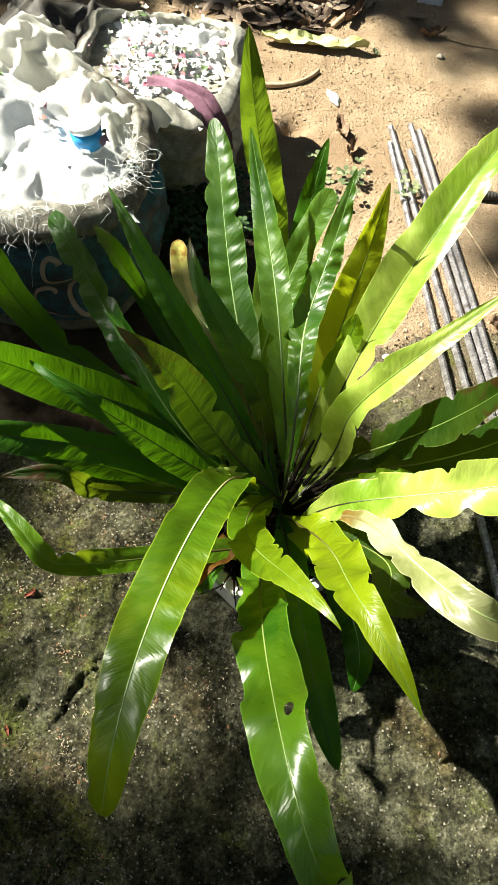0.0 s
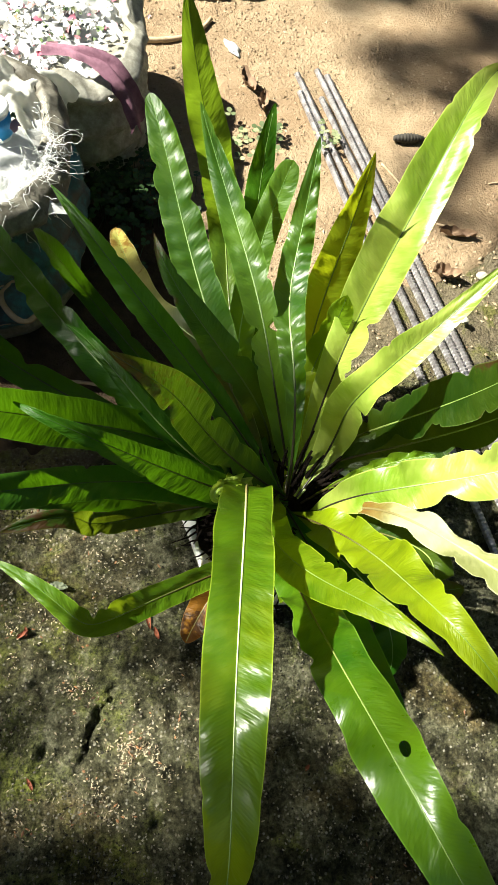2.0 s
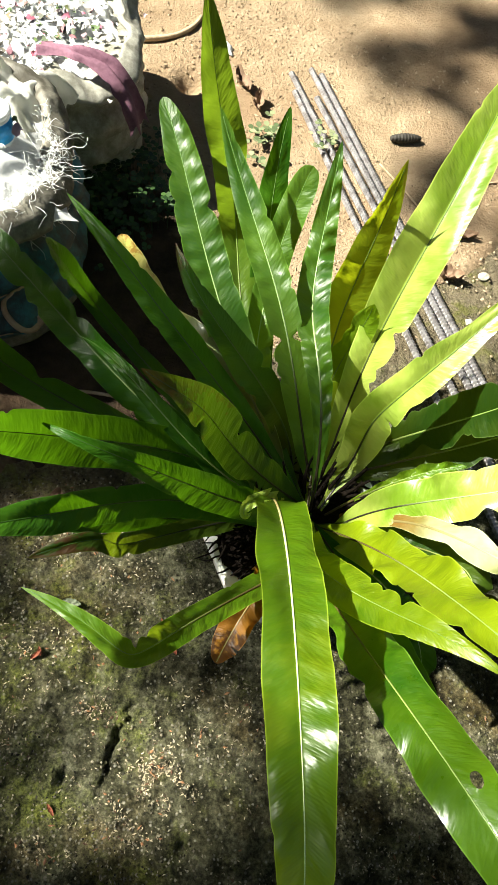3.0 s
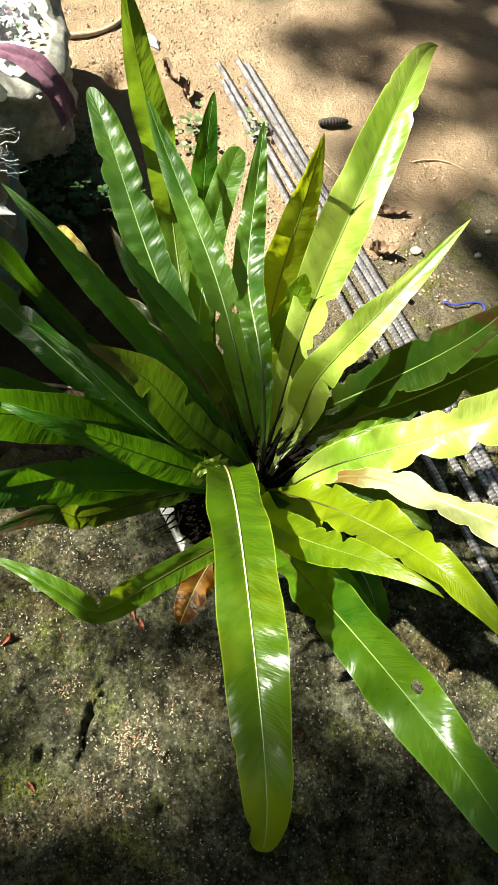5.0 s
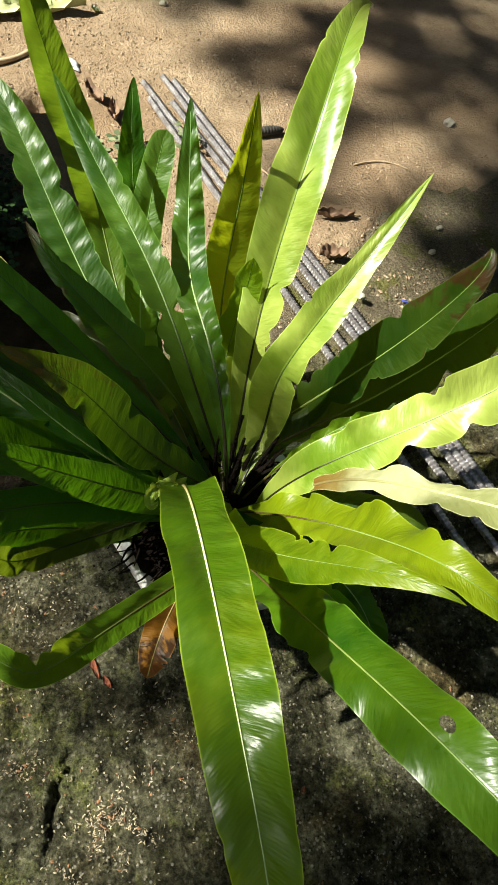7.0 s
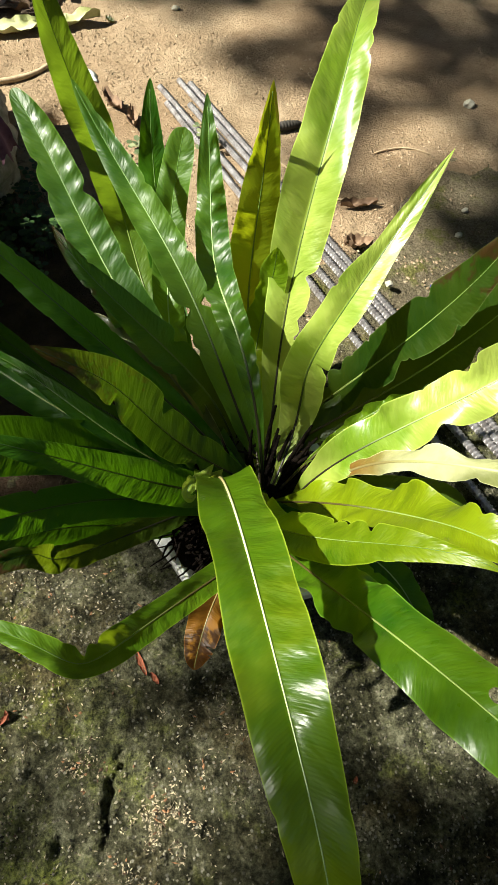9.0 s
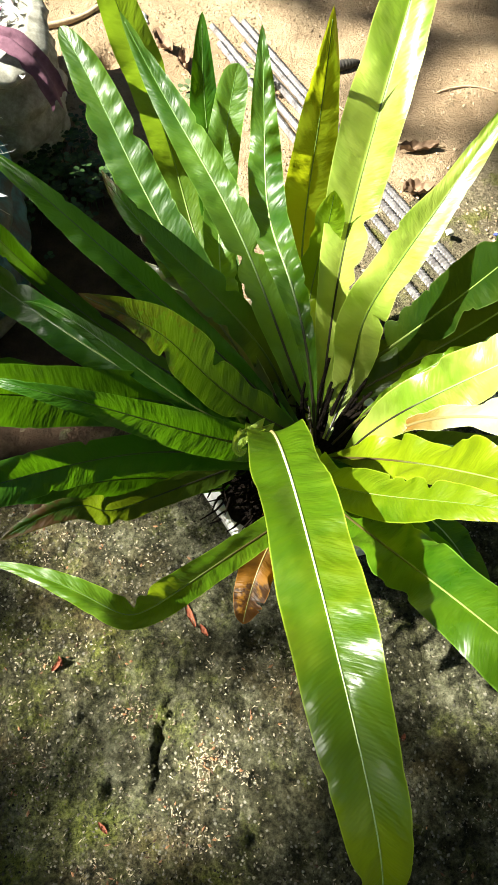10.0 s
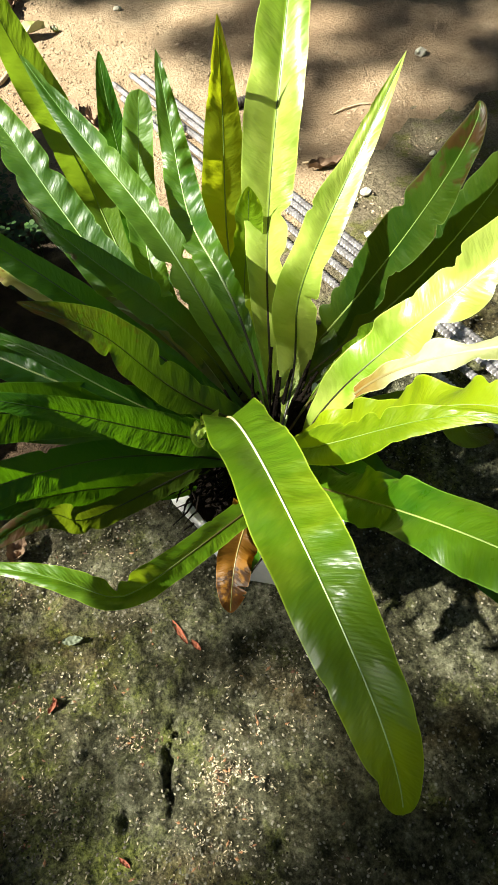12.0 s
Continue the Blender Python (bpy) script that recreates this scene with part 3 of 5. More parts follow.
def frond(ctrl, width, leaf="mid", rib="green", twist=(0.0, 0.0), wave=0.24, vee=0.17, tip=0.66, full=0.38, stalk=0.16, sharp=1.0, ripple=6.0, seed=0, hole=None, torn=0.04, ribs=0.35, nick=1.0, lobes=0.10, rib_size=1.0, cuts=(), label=""):
    """One strap-shaped frond. ctrl: Bezier points from the crown to the tip; width in metres at the widest; twist in degrees at the base and the tip;
    cuts: notches as place along the frond, side, depth and half-length."""
    n, m = 170, 21
    p = bezier(ctrl, n) - ORIGIN
    t = tangents(p)
    step = np.r_[0, np.cumsum(np.linalg.norm(np.diff(p, axis=0), axis=1))]
    length = step[-1]
    s = step / length
    # each blade turns its upper face inwards and up, to the open air over the crown
    side0 = np.cross(t, OPEN_AIR - p)
    side0 /= np.linalg.norm(side0, axis=1)[:, None]
    for _ in range(6):
        side0[1:-1] = (side0[:-2] + 2 * side0[1:-1] + side0[2:]) / 4
    side0 -= np.sum(side0 * t, axis=1)[:, None] * t
    side0 /= np.linalg.norm(side0, axis=1)[:, None]
    up0 = np.cross(side0, t)
    verts, uvs = [], []
    rng = random.Random(seed * 7 + 3)
    ph = [rng.uniform(0, 6.28) for _ in range(6)]
    notches = [[(rng.uniform(0.3, 0.9), nick * rng.uniform(0.03, 0.22)) for _ in range(2)] for _ in range(2)]
    for i in range(n):
        f = s[i]
        grow = (stalk + (1 - stalk) * smooth01(f / full)) * (0.4 + 0.6 * smooth01(f / 0.14))
        fall = 1.0 if f < tip else max(0.0, 1 - ((f - tip) / (1 - tip)) ** (2.0 / sharp)) ** (0.7 * sharp)
        a = radians(twist[0] + (twist[1] - twist[0]) * f)
        b = side0[i] * math.cos(a) + up0[i] * math.sin(a)
        q = up0[i] * math.cos(a) - side0[i] * math.sin(a)
        for k in range(m):
            u = 2 * k / (m - 1) - 1
            e = abs(u)
            lr = 0 if u < 0 else 1
            w = 0.5 * width * grow * fall
            for c0, depth in notches[lr]:
                w *= 1 - depth * math.exp(-(((f - c0) / 0.007) ** 2))
            fold = 0.0
            for c0, which, depth, run in cuts:
                if (which > 0) == (lr == 1):
                    near = math.exp(-abs((f - c0) / run) ** 1.6)
                    w *= 1 - depth * near
                    fold += depth * math.exp(-(((f - c0) / (2.2 * run)) ** 2)) * (f - c0) / run
            w *= 1 + torn * nz(f * length * 30, lr * 9 + seed * 3.7, 1.0) + lobes * nz(f * length * 11, lr * 5 + seed * 1.3, 4.0)
            cyc = f * length * ripple * 6.283
            ruff = 0.7 * math.sin(cyc + ph[lr] + 2.5 * nz(f * length * 9, seed, lr)) + 1.7 * nz(f * length * ripple * 2.3, seed * 2.9 + lr * 7, 8.0)
            env = smooth01(f / 0.3) * smooth01((1.02 - f) / 0.12)
            lift = w * (vee * e * 1.5 - 0.5 * vee * e * e + wave * 1.45 * e**1.5 * ruff * env)
            lift += 0.10 * w * fold * e * e
            lift += ribs * 0.0022 * math.sin(f * length * 6.283 / 0.027 - 1.4 * e + 3.0 * nz(f * length * 14, seed + lr * 3.3, 2.0)) * min(1.0, 2.5 * e) * (0.35 + nz(f * length * 7, seed * 1.7 + lr, 5.0)) * env
            lift += 0.0045 * nz(f * length * 16, u * 1.3 + seed, 6.0) * env * e
            verts.append(p[i] + b * (w * u * (1 - 0.10 * vee * e)) + q * lift)
            uvs.append((u, f))
    faces = grid_faces(n, m)
    if hole:
        hf, hu, hs = hole
        rf, ru = hs * 0.5, hs * 8.5
        away = [math.hypot((q[1] - hf) / rf, (q[0] - hu) / ru) for q in uvs]
        inner = {k for g in faces if sum(away[q] for q in g) < 4.0 for k in g}
        outer = {k for g in faces if sum(away[q] for q in g) >= 4.0 for k in g}
        faces = [g for g in faces if sum(away[q] for q in g) >= 4.0]
        moved = {}
        for k in inner & outer:
            # slide the margin of the hole onto a rounded outline
            df, du = (uvs[k][1] - hf) * (1 / away[k] - 1), (uvs[k][0] - hu) * (1 / away[k] - 1)
            along = (verts[k + m] - verts[k - m]) / (uvs[k + m][1] - uvs[k - m][1])
            over = (verts[k + 1] - verts[k - 1]) / (uvs[k + 1][0] - uvs[k - 1][0])
            moved[k] = verts[k] + along * df + over * du
        for k, v in moved.items():
            verts[k] = v
    ob = child("frond", mesh("frond", verts, faces, LEAF[leaf], uvs), fern, label)
    k = (0.52 + 2.2 * width) * rib_size
    r = 0.0030 * k * np.clip(1.12 - s, 0.26, 1) ** 1.15
    v, g, w = tube(p[: int(n * 0.985)] + up0[: int(n * 0.985)] * 0.0003, r[: int(n * 0.985)], 8, 0.75)
    child("midrib", mesh("midrib", v, g, RIB[rib], w), ob)
    return ob


frond([(0.098, 0.566, 0.274), (0.036, 0.865, 0.267), (0.037, 1.029, 0.287), (0.058, 1.072, 0.334), (0.041, 1.041, 0.413), (-0.007, 1.015, 0.539), (-0.035, 1.061, 0.727)], 0.056, leaf='tall', ribs=0.25, wave=0.18, tip=0.75, rib='soft', rib_size=1.1, seed=1)
frond([(0.118, 0.562, 0.275), (0.068, 0.676, 0.306), (0.021, 0.77, 0.352), (-0.017, 0.85, 0.411), (-0.038, 0.922, 0.476), (-0.054, 0.997, 0.531), (-0.084, 1.078, 0.565)], 0.062, leaf='mid', wave=0.1, ripple=7.0, ribs=0.9, twist=(12, 14), lobes=0.10, tip=0.5, sharp=0.7, full=0.5, stalk=0.3, rib_size=1.15, cuts=[(0.836, -1, 0.3, 0.012), (0.745, 1, 0.28, 0.014), (0.774, -1, 0.17, 0.01), (0.569, 1, 0.12, 0.02)], seed=2)
frond([(0.133, 0.6, 0.26), (0.095, 0.677, 0.387), (0.079, 0.731, 0.472), (0.065, 0.783, 0.508), (0.044, 0.849, 0.516), (0.019, 0.923, 0.543), (-0.015, 0.987, 0.625)], 0.048, leaf='mid', twist=(10, 12), ribs=0.6, wave=0.12, rib_size=1.15, ripple=8.0, stalk=0.45, full=0.45, tip=0.6, sharp=1.15, cuts=[(0.449, -1, 0.62, 0.016), (0.449, 1, 0.72, 0.016), (0.923, 1, 0.22, 0.012)], seed=3)
frond([(0.105, 0.563, 0.275), (0.063, 0.742, 0.211), (0.067, 0.866, 0.196), (0.091, 0.941, 0.23), (0.094, 0.988, 0.31), (0.081, 1.036, 0.42), (0.105, 1.097, 0.548)], 0.05, leaf='deep', ribs=0.7, stalk=0.25, tip=0.7, seed=4)
frond([(0.111, 0.56, 0.277), (0.047, 0.651, 0.298), (0.029, 0.737, 0.323), (0.046, 0.817, 0.357), (0.072, 0.888, 0.406), (0.092, 0.942, 0.473), (0.121, 0.968, 0.554)], 0.046, leaf='mid', ribs=0.9, twist=(6, 6), tip=0.86, sharp=0.6, stalk=0.3, seed=5)
frond([(0.119, 0.559, 0.29), (0.121, 0.631, 0.459), (0.109, 0.696, 0.509), (0.098, 0.752, 0.477), (0.11, 0.803, 0.438), (0.134, 0.869, 0.468), (0.149, 0.963, 0.602)], 0.046, leaf='mid', wave=0.22, ripple=13.0, ribs=2.6, twist=(8, 8), rib_size=1.15, stalk=0.15, tip=0.6, sharp=1.1, full=0.6, seed=6)
frond([(0.118, 0.561, 0.276), (0.147, 0.699, 0.295), (0.16, 0.784, 0.332), (0.166, 0.82, 0.389), (0.174, 0.821, 0.468), (0.181, 0.816, 0.57), (0.18, 0.822, 0.697)], 0.068, leaf='olive', ribs=0.4, rib='soft', wave=0.14, sharp=1.2, tip=0.5, stalk=0.3, seed=7)
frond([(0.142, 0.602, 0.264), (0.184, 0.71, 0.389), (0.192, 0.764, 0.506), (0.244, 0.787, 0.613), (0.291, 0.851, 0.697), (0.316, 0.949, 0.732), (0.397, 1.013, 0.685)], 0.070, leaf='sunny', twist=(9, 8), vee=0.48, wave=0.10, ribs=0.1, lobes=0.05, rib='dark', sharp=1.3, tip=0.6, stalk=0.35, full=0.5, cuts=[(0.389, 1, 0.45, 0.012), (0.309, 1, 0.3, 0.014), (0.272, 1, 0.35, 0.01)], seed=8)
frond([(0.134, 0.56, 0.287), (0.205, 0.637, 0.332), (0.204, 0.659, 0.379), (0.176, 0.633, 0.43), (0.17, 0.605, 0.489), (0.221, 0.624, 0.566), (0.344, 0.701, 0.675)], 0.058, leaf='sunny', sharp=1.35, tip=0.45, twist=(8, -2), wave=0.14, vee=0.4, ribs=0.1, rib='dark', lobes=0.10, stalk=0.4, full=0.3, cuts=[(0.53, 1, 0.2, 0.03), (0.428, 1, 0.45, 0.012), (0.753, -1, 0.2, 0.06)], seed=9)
frond([(0.115, 0.563, 0.271), (0.142, 0.665, 0.241), (0.157, 0.73, 0.258), (0.162, 0.76, 0.312), (0.171, 0.762, 0.385), (0.182, 0.751, 0.461), (0.176, 0.745, 0.534)], 0.048, leaf='fresh', twist=(8, 8), stalk=0.5, full=0.3, tip=0.75, rib='soft', cuts=[(0.762, -1, 0.33, 0.05), (0.84, -1, 0.3, 0.04)], seed=10)
frond([(0.098, 0.576, 0.267), (0.113, 0.659, 0.275), (0.099, 0.687, 0.326), (0.056, 0.69, 0.408), (-0.005, 0.705, 0.491), (-0.062, 0.748, 0.541), (-0.076, 0.829, 0.546)], 0.0495, leaf='browning', rib='dark', ribs=0.5, wave=0.18, sharp=1.3, tip=0.55, stalk=0.35, cuts=[(0.544, 1, 0.5, 0.02), (0.474, -1, 0.3, 0.02)], seed=11)
frond([(0.116, 0.569, 0.271), (0.049, 0.654, 0.333), (-0.011, 0.7, 0.405), (-0.065, 0.721, 0.478), (-0.109, 0.748, 0.538), (-0.153, 0.803, 0.568), (-0.211, 0.896, 0.558)], 0.040, leaf='deep', rib='leafy', ribs=0.5, wave=0.20, ripple=7.0, stalk=0.4, tip=0.55, sharp=1.25, twist=(10, 14), seed=12)
frond([(0.115, 0.558, 0.276), (0.022, 0.709, 0.185), (-0.067, 0.846, 0.136), (-0.148, 0.959, 0.135), (-0.21, 1.023, 0.188), (-0.245, 1.013, 0.296), (-0.25, 0.911, 0.455)], 0.036, leaf='deep', rib='leafy', ribs=0.4, wave=0.08, stalk=0.35, tip=0.8, sharp=0.8, seed=13)
frond([(0.099, 0.586, 0.262), (0.033, 0.691, 0.379), (0.017, 0.741, 0.433), (-0.002, 0.757, 0.422), (-0.05, 0.79, 0.369), (-0.106, 0.893, 0.313), (-0.149, 1.094, 0.278)], 0.040, leaf='yellow', rib='pale', wave=0.3, tip=0.82, sharp=0.7, stalk=0.5, full=0.3, lobes=0.2, seed=14)
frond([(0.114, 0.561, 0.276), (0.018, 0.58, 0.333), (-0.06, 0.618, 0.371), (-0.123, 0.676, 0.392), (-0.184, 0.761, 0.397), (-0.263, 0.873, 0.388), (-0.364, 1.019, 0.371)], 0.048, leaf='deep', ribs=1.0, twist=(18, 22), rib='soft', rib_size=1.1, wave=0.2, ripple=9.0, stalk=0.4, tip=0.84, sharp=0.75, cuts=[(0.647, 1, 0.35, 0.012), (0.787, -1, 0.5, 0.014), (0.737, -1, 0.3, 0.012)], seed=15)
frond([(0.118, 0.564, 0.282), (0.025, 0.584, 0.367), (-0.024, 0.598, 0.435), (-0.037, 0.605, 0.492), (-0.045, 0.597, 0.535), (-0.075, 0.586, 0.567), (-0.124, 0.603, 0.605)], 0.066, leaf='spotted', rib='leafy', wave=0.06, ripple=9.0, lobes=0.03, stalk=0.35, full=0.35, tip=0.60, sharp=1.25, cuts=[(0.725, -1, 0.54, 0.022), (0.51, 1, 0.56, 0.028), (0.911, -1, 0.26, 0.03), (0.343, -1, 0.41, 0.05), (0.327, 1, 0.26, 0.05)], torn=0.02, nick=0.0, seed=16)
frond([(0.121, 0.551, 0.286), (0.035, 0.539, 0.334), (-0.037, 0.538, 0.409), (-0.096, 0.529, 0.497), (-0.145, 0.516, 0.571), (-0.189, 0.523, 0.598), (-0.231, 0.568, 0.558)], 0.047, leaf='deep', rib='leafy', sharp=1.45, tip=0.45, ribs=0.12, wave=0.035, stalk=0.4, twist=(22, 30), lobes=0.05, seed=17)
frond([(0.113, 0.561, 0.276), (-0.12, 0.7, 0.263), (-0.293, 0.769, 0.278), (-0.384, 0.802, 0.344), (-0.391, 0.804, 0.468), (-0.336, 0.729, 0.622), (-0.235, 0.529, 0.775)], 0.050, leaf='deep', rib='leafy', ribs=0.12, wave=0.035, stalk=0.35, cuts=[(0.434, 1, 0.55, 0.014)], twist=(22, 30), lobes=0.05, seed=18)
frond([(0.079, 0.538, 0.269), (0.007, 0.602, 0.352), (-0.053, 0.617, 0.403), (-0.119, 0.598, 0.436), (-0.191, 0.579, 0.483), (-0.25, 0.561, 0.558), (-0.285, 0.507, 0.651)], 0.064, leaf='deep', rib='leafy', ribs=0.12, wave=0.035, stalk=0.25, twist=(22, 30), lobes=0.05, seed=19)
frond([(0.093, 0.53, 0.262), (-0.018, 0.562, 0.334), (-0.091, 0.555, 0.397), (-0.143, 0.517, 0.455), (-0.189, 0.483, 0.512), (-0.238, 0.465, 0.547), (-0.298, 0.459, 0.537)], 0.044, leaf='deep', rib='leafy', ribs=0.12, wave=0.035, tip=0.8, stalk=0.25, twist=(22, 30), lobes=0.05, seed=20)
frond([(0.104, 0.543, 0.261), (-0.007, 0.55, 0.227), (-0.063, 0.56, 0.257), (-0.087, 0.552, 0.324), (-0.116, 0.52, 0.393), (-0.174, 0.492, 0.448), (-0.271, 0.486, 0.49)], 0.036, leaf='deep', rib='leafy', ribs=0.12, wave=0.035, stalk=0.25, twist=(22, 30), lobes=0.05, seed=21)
frond([(0.105, 0.566, 0.276), (-0.088, 0.528, 0.325), (-0.172, 0.485, 0.363), (-0.173, 0.465, 0.401), (-0.145, 0.478, 0.441), (-0.156, 0.483, 0.463), (-0.252, 0.452, 0.454)], 0.032, leaf='drab', rib='leafy', ribs=0.5, wave=0.06, ripple=9.0, stalk=0.3, cuts=[(0.807, 1, 0.5, 0.03), (0.648, -1, 0.3, 0.02)], twist=(22, 30), lobes=0.05, seed=22)
frond([(0.137, 0.499, 0.271), (-0.042, 0.403, 0.38), (-0.135, 0.348, 0.464), (-0.149, 0.311, 0.521), (-0.132, 0.306, 0.554), (-0.147, 0.343, 0.565), (-0.24, 0.392, 0.554)], 0.034, leaf='fresh', wave=0.06, ripple=6.0, full=0.2, stalk=0.4, ribs=0.35, lobes=0.08, rib='soft', tip=0.6, sharp=1.2, cuts=[(0.734, 1, 0.6, 0.02), (0.68, 1, 0.3, 0.012)], seed=23)
frond([(0.064, 0.575, 0.277), (0.038, 0.538, 0.439), (0.029, 0.446, 0.558), (0.002, 0.326, 0.636), (-0.019, 0.213, 0.677), (-0.011, 0.132, 0.667), (-0.017, 0.093, 0.575)], 0.062, leaf='lime', rib='bright', wave=0.17, vee=0.2, tip=0.5, full=0.12, stalk=0.95, nick=0.3, ribs=0.5, sharp=0.75, twist=(-4, -8), rib_size=1.3, lobes=0.12, torn=0.03, cuts=[(0.942, 1, 0.22, 0.01)], ripple=7.0, seed=24)
frond([(0.102, 0.524, 0.249), (0.09, 0.369, 0.445), (0.093, 0.264, 0.607), (0.113, 0.172, 0.704), (0.146, 0.077, 0.716), (0.18, 0.027, 0.654), (0.214, 0.084, 0.53)], 0.0601, leaf='gloss', wave=0.28, rib='soft', full=0.35, hole=(0.660, -0.42, 0.02), nick=0.5, ribs=0.6, twist=(-10, -18), rib_size=0.9, lobes=0.14, sharp=1.45, tip=0.64, ripple=8.0, cuts=[(0.37, 1, 0.35, 0.03), (0.479, 1, 0.25, 0.02)], seed=25)
frond([(0.108, 0.569, 0.285), (0.056, 0.492, 0.385), (0.052, 0.418, 0.467), (0.078, 0.362, 0.545), (0.106, 0.328, 0.625), (0.129, 0.297, 0.678), (0.165, 0.26, 0.671)], 0.050, leaf='bright', rib='soft', sharp=1.3, tip=0.55, ribs=0.5, twist=(-8, -12), wave=0.24, full=0.22, stalk=0.4, rib_size=0.8, ripple=8.0, cuts=[(0.771, -1, 0.5, 0.012), (0.694, -1, 0.2, 0.01), (0.493, 1, 0.45, 0.03)], seed=26)
frond([(0.115, 0.545, 0.271), (0.19, 0.466, 0.393), (0.199, 0.393, 0.493), (0.172, 0.342, 0.577), (0.162, 0.323, 0.641), (0.194, 0.295, 0.657), (0.259, 0.21, 0.599)], 0.0576, leaf='bright', rib='soft', sharp=1.45, tip=0.62, ribs=0.5, twist=(-8, -12), wave=0.24, full=0.25, rib_size=0.8, ripple=9.0, cuts=[(0.72, 1, 0.3, 0.02), (0.811, 1, 0.2, 0.02)], seed=27)
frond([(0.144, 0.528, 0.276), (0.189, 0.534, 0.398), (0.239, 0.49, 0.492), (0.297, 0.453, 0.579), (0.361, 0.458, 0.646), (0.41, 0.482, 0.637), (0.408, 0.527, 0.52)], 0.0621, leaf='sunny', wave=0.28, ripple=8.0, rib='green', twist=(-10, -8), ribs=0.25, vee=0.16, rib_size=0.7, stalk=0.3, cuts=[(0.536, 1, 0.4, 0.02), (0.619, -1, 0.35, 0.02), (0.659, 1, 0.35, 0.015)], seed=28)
frond([(0.17, 0.519, 0.29), (0.213, 0.517, 0.449), (0.228, 0.41, 0.578), (0.242, 0.284, 0.69), (0.288, 0.234, 0.741), (0.363, 0.289, 0.647), (0.444, 0.45, 0.356)], 0.040, leaf='cream', rib='pale', wave=0.32, ripple=8.0, nick=1.6, twist=(-8, -12), lobes=0.2, tip=0.75, cuts=[(0.379, -1, 0.5, 0.03), (0.293, 1, 0.4, 0.03), (0.195, -1, 0.4, 0.03), (0.437, -1, 0.5, 0.025)], seed=29)
frond([(0.115, 0.595, 0.273), (0.209, 0.677, 0.255), (0.265, 0.666, 0.315), (0.288, 0.612, 0.443), (0.304, 0.563, 0.591), (0.33, 0.538, 0.687), (0.339, 0.571, 0.69)], 0.066, leaf='drab', nick=1.2, rib='soft', wave=0.12, lobes=0.14, ribs=0.4, stalk=0.3, cuts=[(0.32, -1, 0.6, 0.02), (0.381, -1, 0.35, 0.016), (0.599, 1, 0.35, 0.03), (0.432, 1, 0.4, 0.03), (0.733, -1, 0.3, 0.018)], seed=30)
frond([(0.12, 0.594, 0.288), (0.252, 0.627, 0.325), (0.332, 0.598, 0.394), (0.372, 0.57, 0.503), (0.397, 0.559, 0.621), (0.399, 0.536, 0.682), (0.329, 0.507, 0.658)], 0.066, leaf='drab', rib='soft', wave=0.14, ribs=0.4, stalk=0.25, lobes=0.16, cuts=[(0.494, 1, 0.35, 0.03), (0.642, 1, 0.4, 0.02), (0.494, -1, 0.35, 0.02)], seed=31)
frond([(0.115, 0.558, 0.276), (0.13, 0.462, 0.361), (0.144, 0.381, 0.42), (0.157, 0.312, 0.453), (0.172, 0.256, 0.461), (0.192, 0.211, 0.444), (0.217, 0.178, 0.403)], 0.045, leaf='deep', rib='leafy', ribs=0.5, wave=0.20, seed=32)
frond([(0.113, 0.559, 0.275), (0.028, 0.547, 0.352), (-0.038, 0.56, 0.417), (-0.086, 0.598, 0.466), (-0.124, 0.657, 0.489), (-0.162, 0.723, 0.474), (-0.209, 0.784, 0.408)], 0.028, leaf='deep', rib='soft', sharp=1.5, tip=0.5, ribs=0.5, wave=0.18, seed=34)
frond([(0.116, 0.545, 0.272), (0.231, 0.467, 0.391), (0.278, 0.422, 0.466), (0.266, 0.394, 0.494), (0.235, 0.373, 0.479), (0.241, 0.367, 0.44), (0.322, 0.39, 0.391)], 0.046, leaf='drab', rib='soft', ribs=0.4, wave=0.2, tip=0.75, seed=36)
frond([(0.09, 0.5, 0.29), (0.03, 0.44, 0.34), (-0.005, 0.4, 0.36), (-0.02, 0.375, 0.34), (-0.035, 0.35, 0.3)], 0.046, leaf='dead', rib='brown', full=0.15, stalk=0.5, wave=0.5, ripple=16.0, lobes=0.5, nick=3.0, torn=0.2, seed=33)
frond([(0.13, 0.52, 0.27), (0.2, 0.47, 0.29), (0.25, 0.41, 0.29), (0.275, 0.35, 0.26), (0.265, 0.31, 0.2)], 0.045, leaf='deep', wave=0.5, ripple=14.0, full=0.2, lobes=0.28, seed=35)
# small curled growth and dry sheaths at the crown
frond([(0.085, 0.565, 0.28), (0.055, 0.555, 0.36), (0.03, 0.535, 0.42), (0.0, 0.53, 0.43), (-0.012, 0.505, 0.415), (0.004, 0.505, 0.40), (0.012, 0.515, 0.405)], 0.020, leaf="sunny", wave=1.1, ripple=26.0, ribs=1.0, lobes=0.3, rib_size=0.6, seed=61, label="small curled pale green young frond")
frond([(0.06, 0.50, 0.27), (0.03, 0.455, 0.29), (0.02, 0.43, 0.25), (0.02, 0.42, 0.20)], 0.030, leaf="deep", wave=0.5, ripple=18.0, seed=62, full=0.2, label="short drooping green frond")
frond([(0.15, 0.55, 0.26), (0.20, 0.545, 0.285), (0.235, 0.54, 0.285), (0.262, 0.535, 0.262)], 0.030, leaf="dead", rib="brown", wave=0.6, ripple=20.0, vee=0.5, full=0.3, seed=63, label="dry brown curled sheath")
frond([(0.14, 0.53, 0.26), (0.18, 0.515, 0.285), (0.215, 0.505, 0.280), (0.25, 0.50, 0.24)], 0.024, leaf="dead", rib="brown", wave=0.5, ripple=24.0, vee=0.5, full=0.3, seed=64, label="dry brown curled sheath")


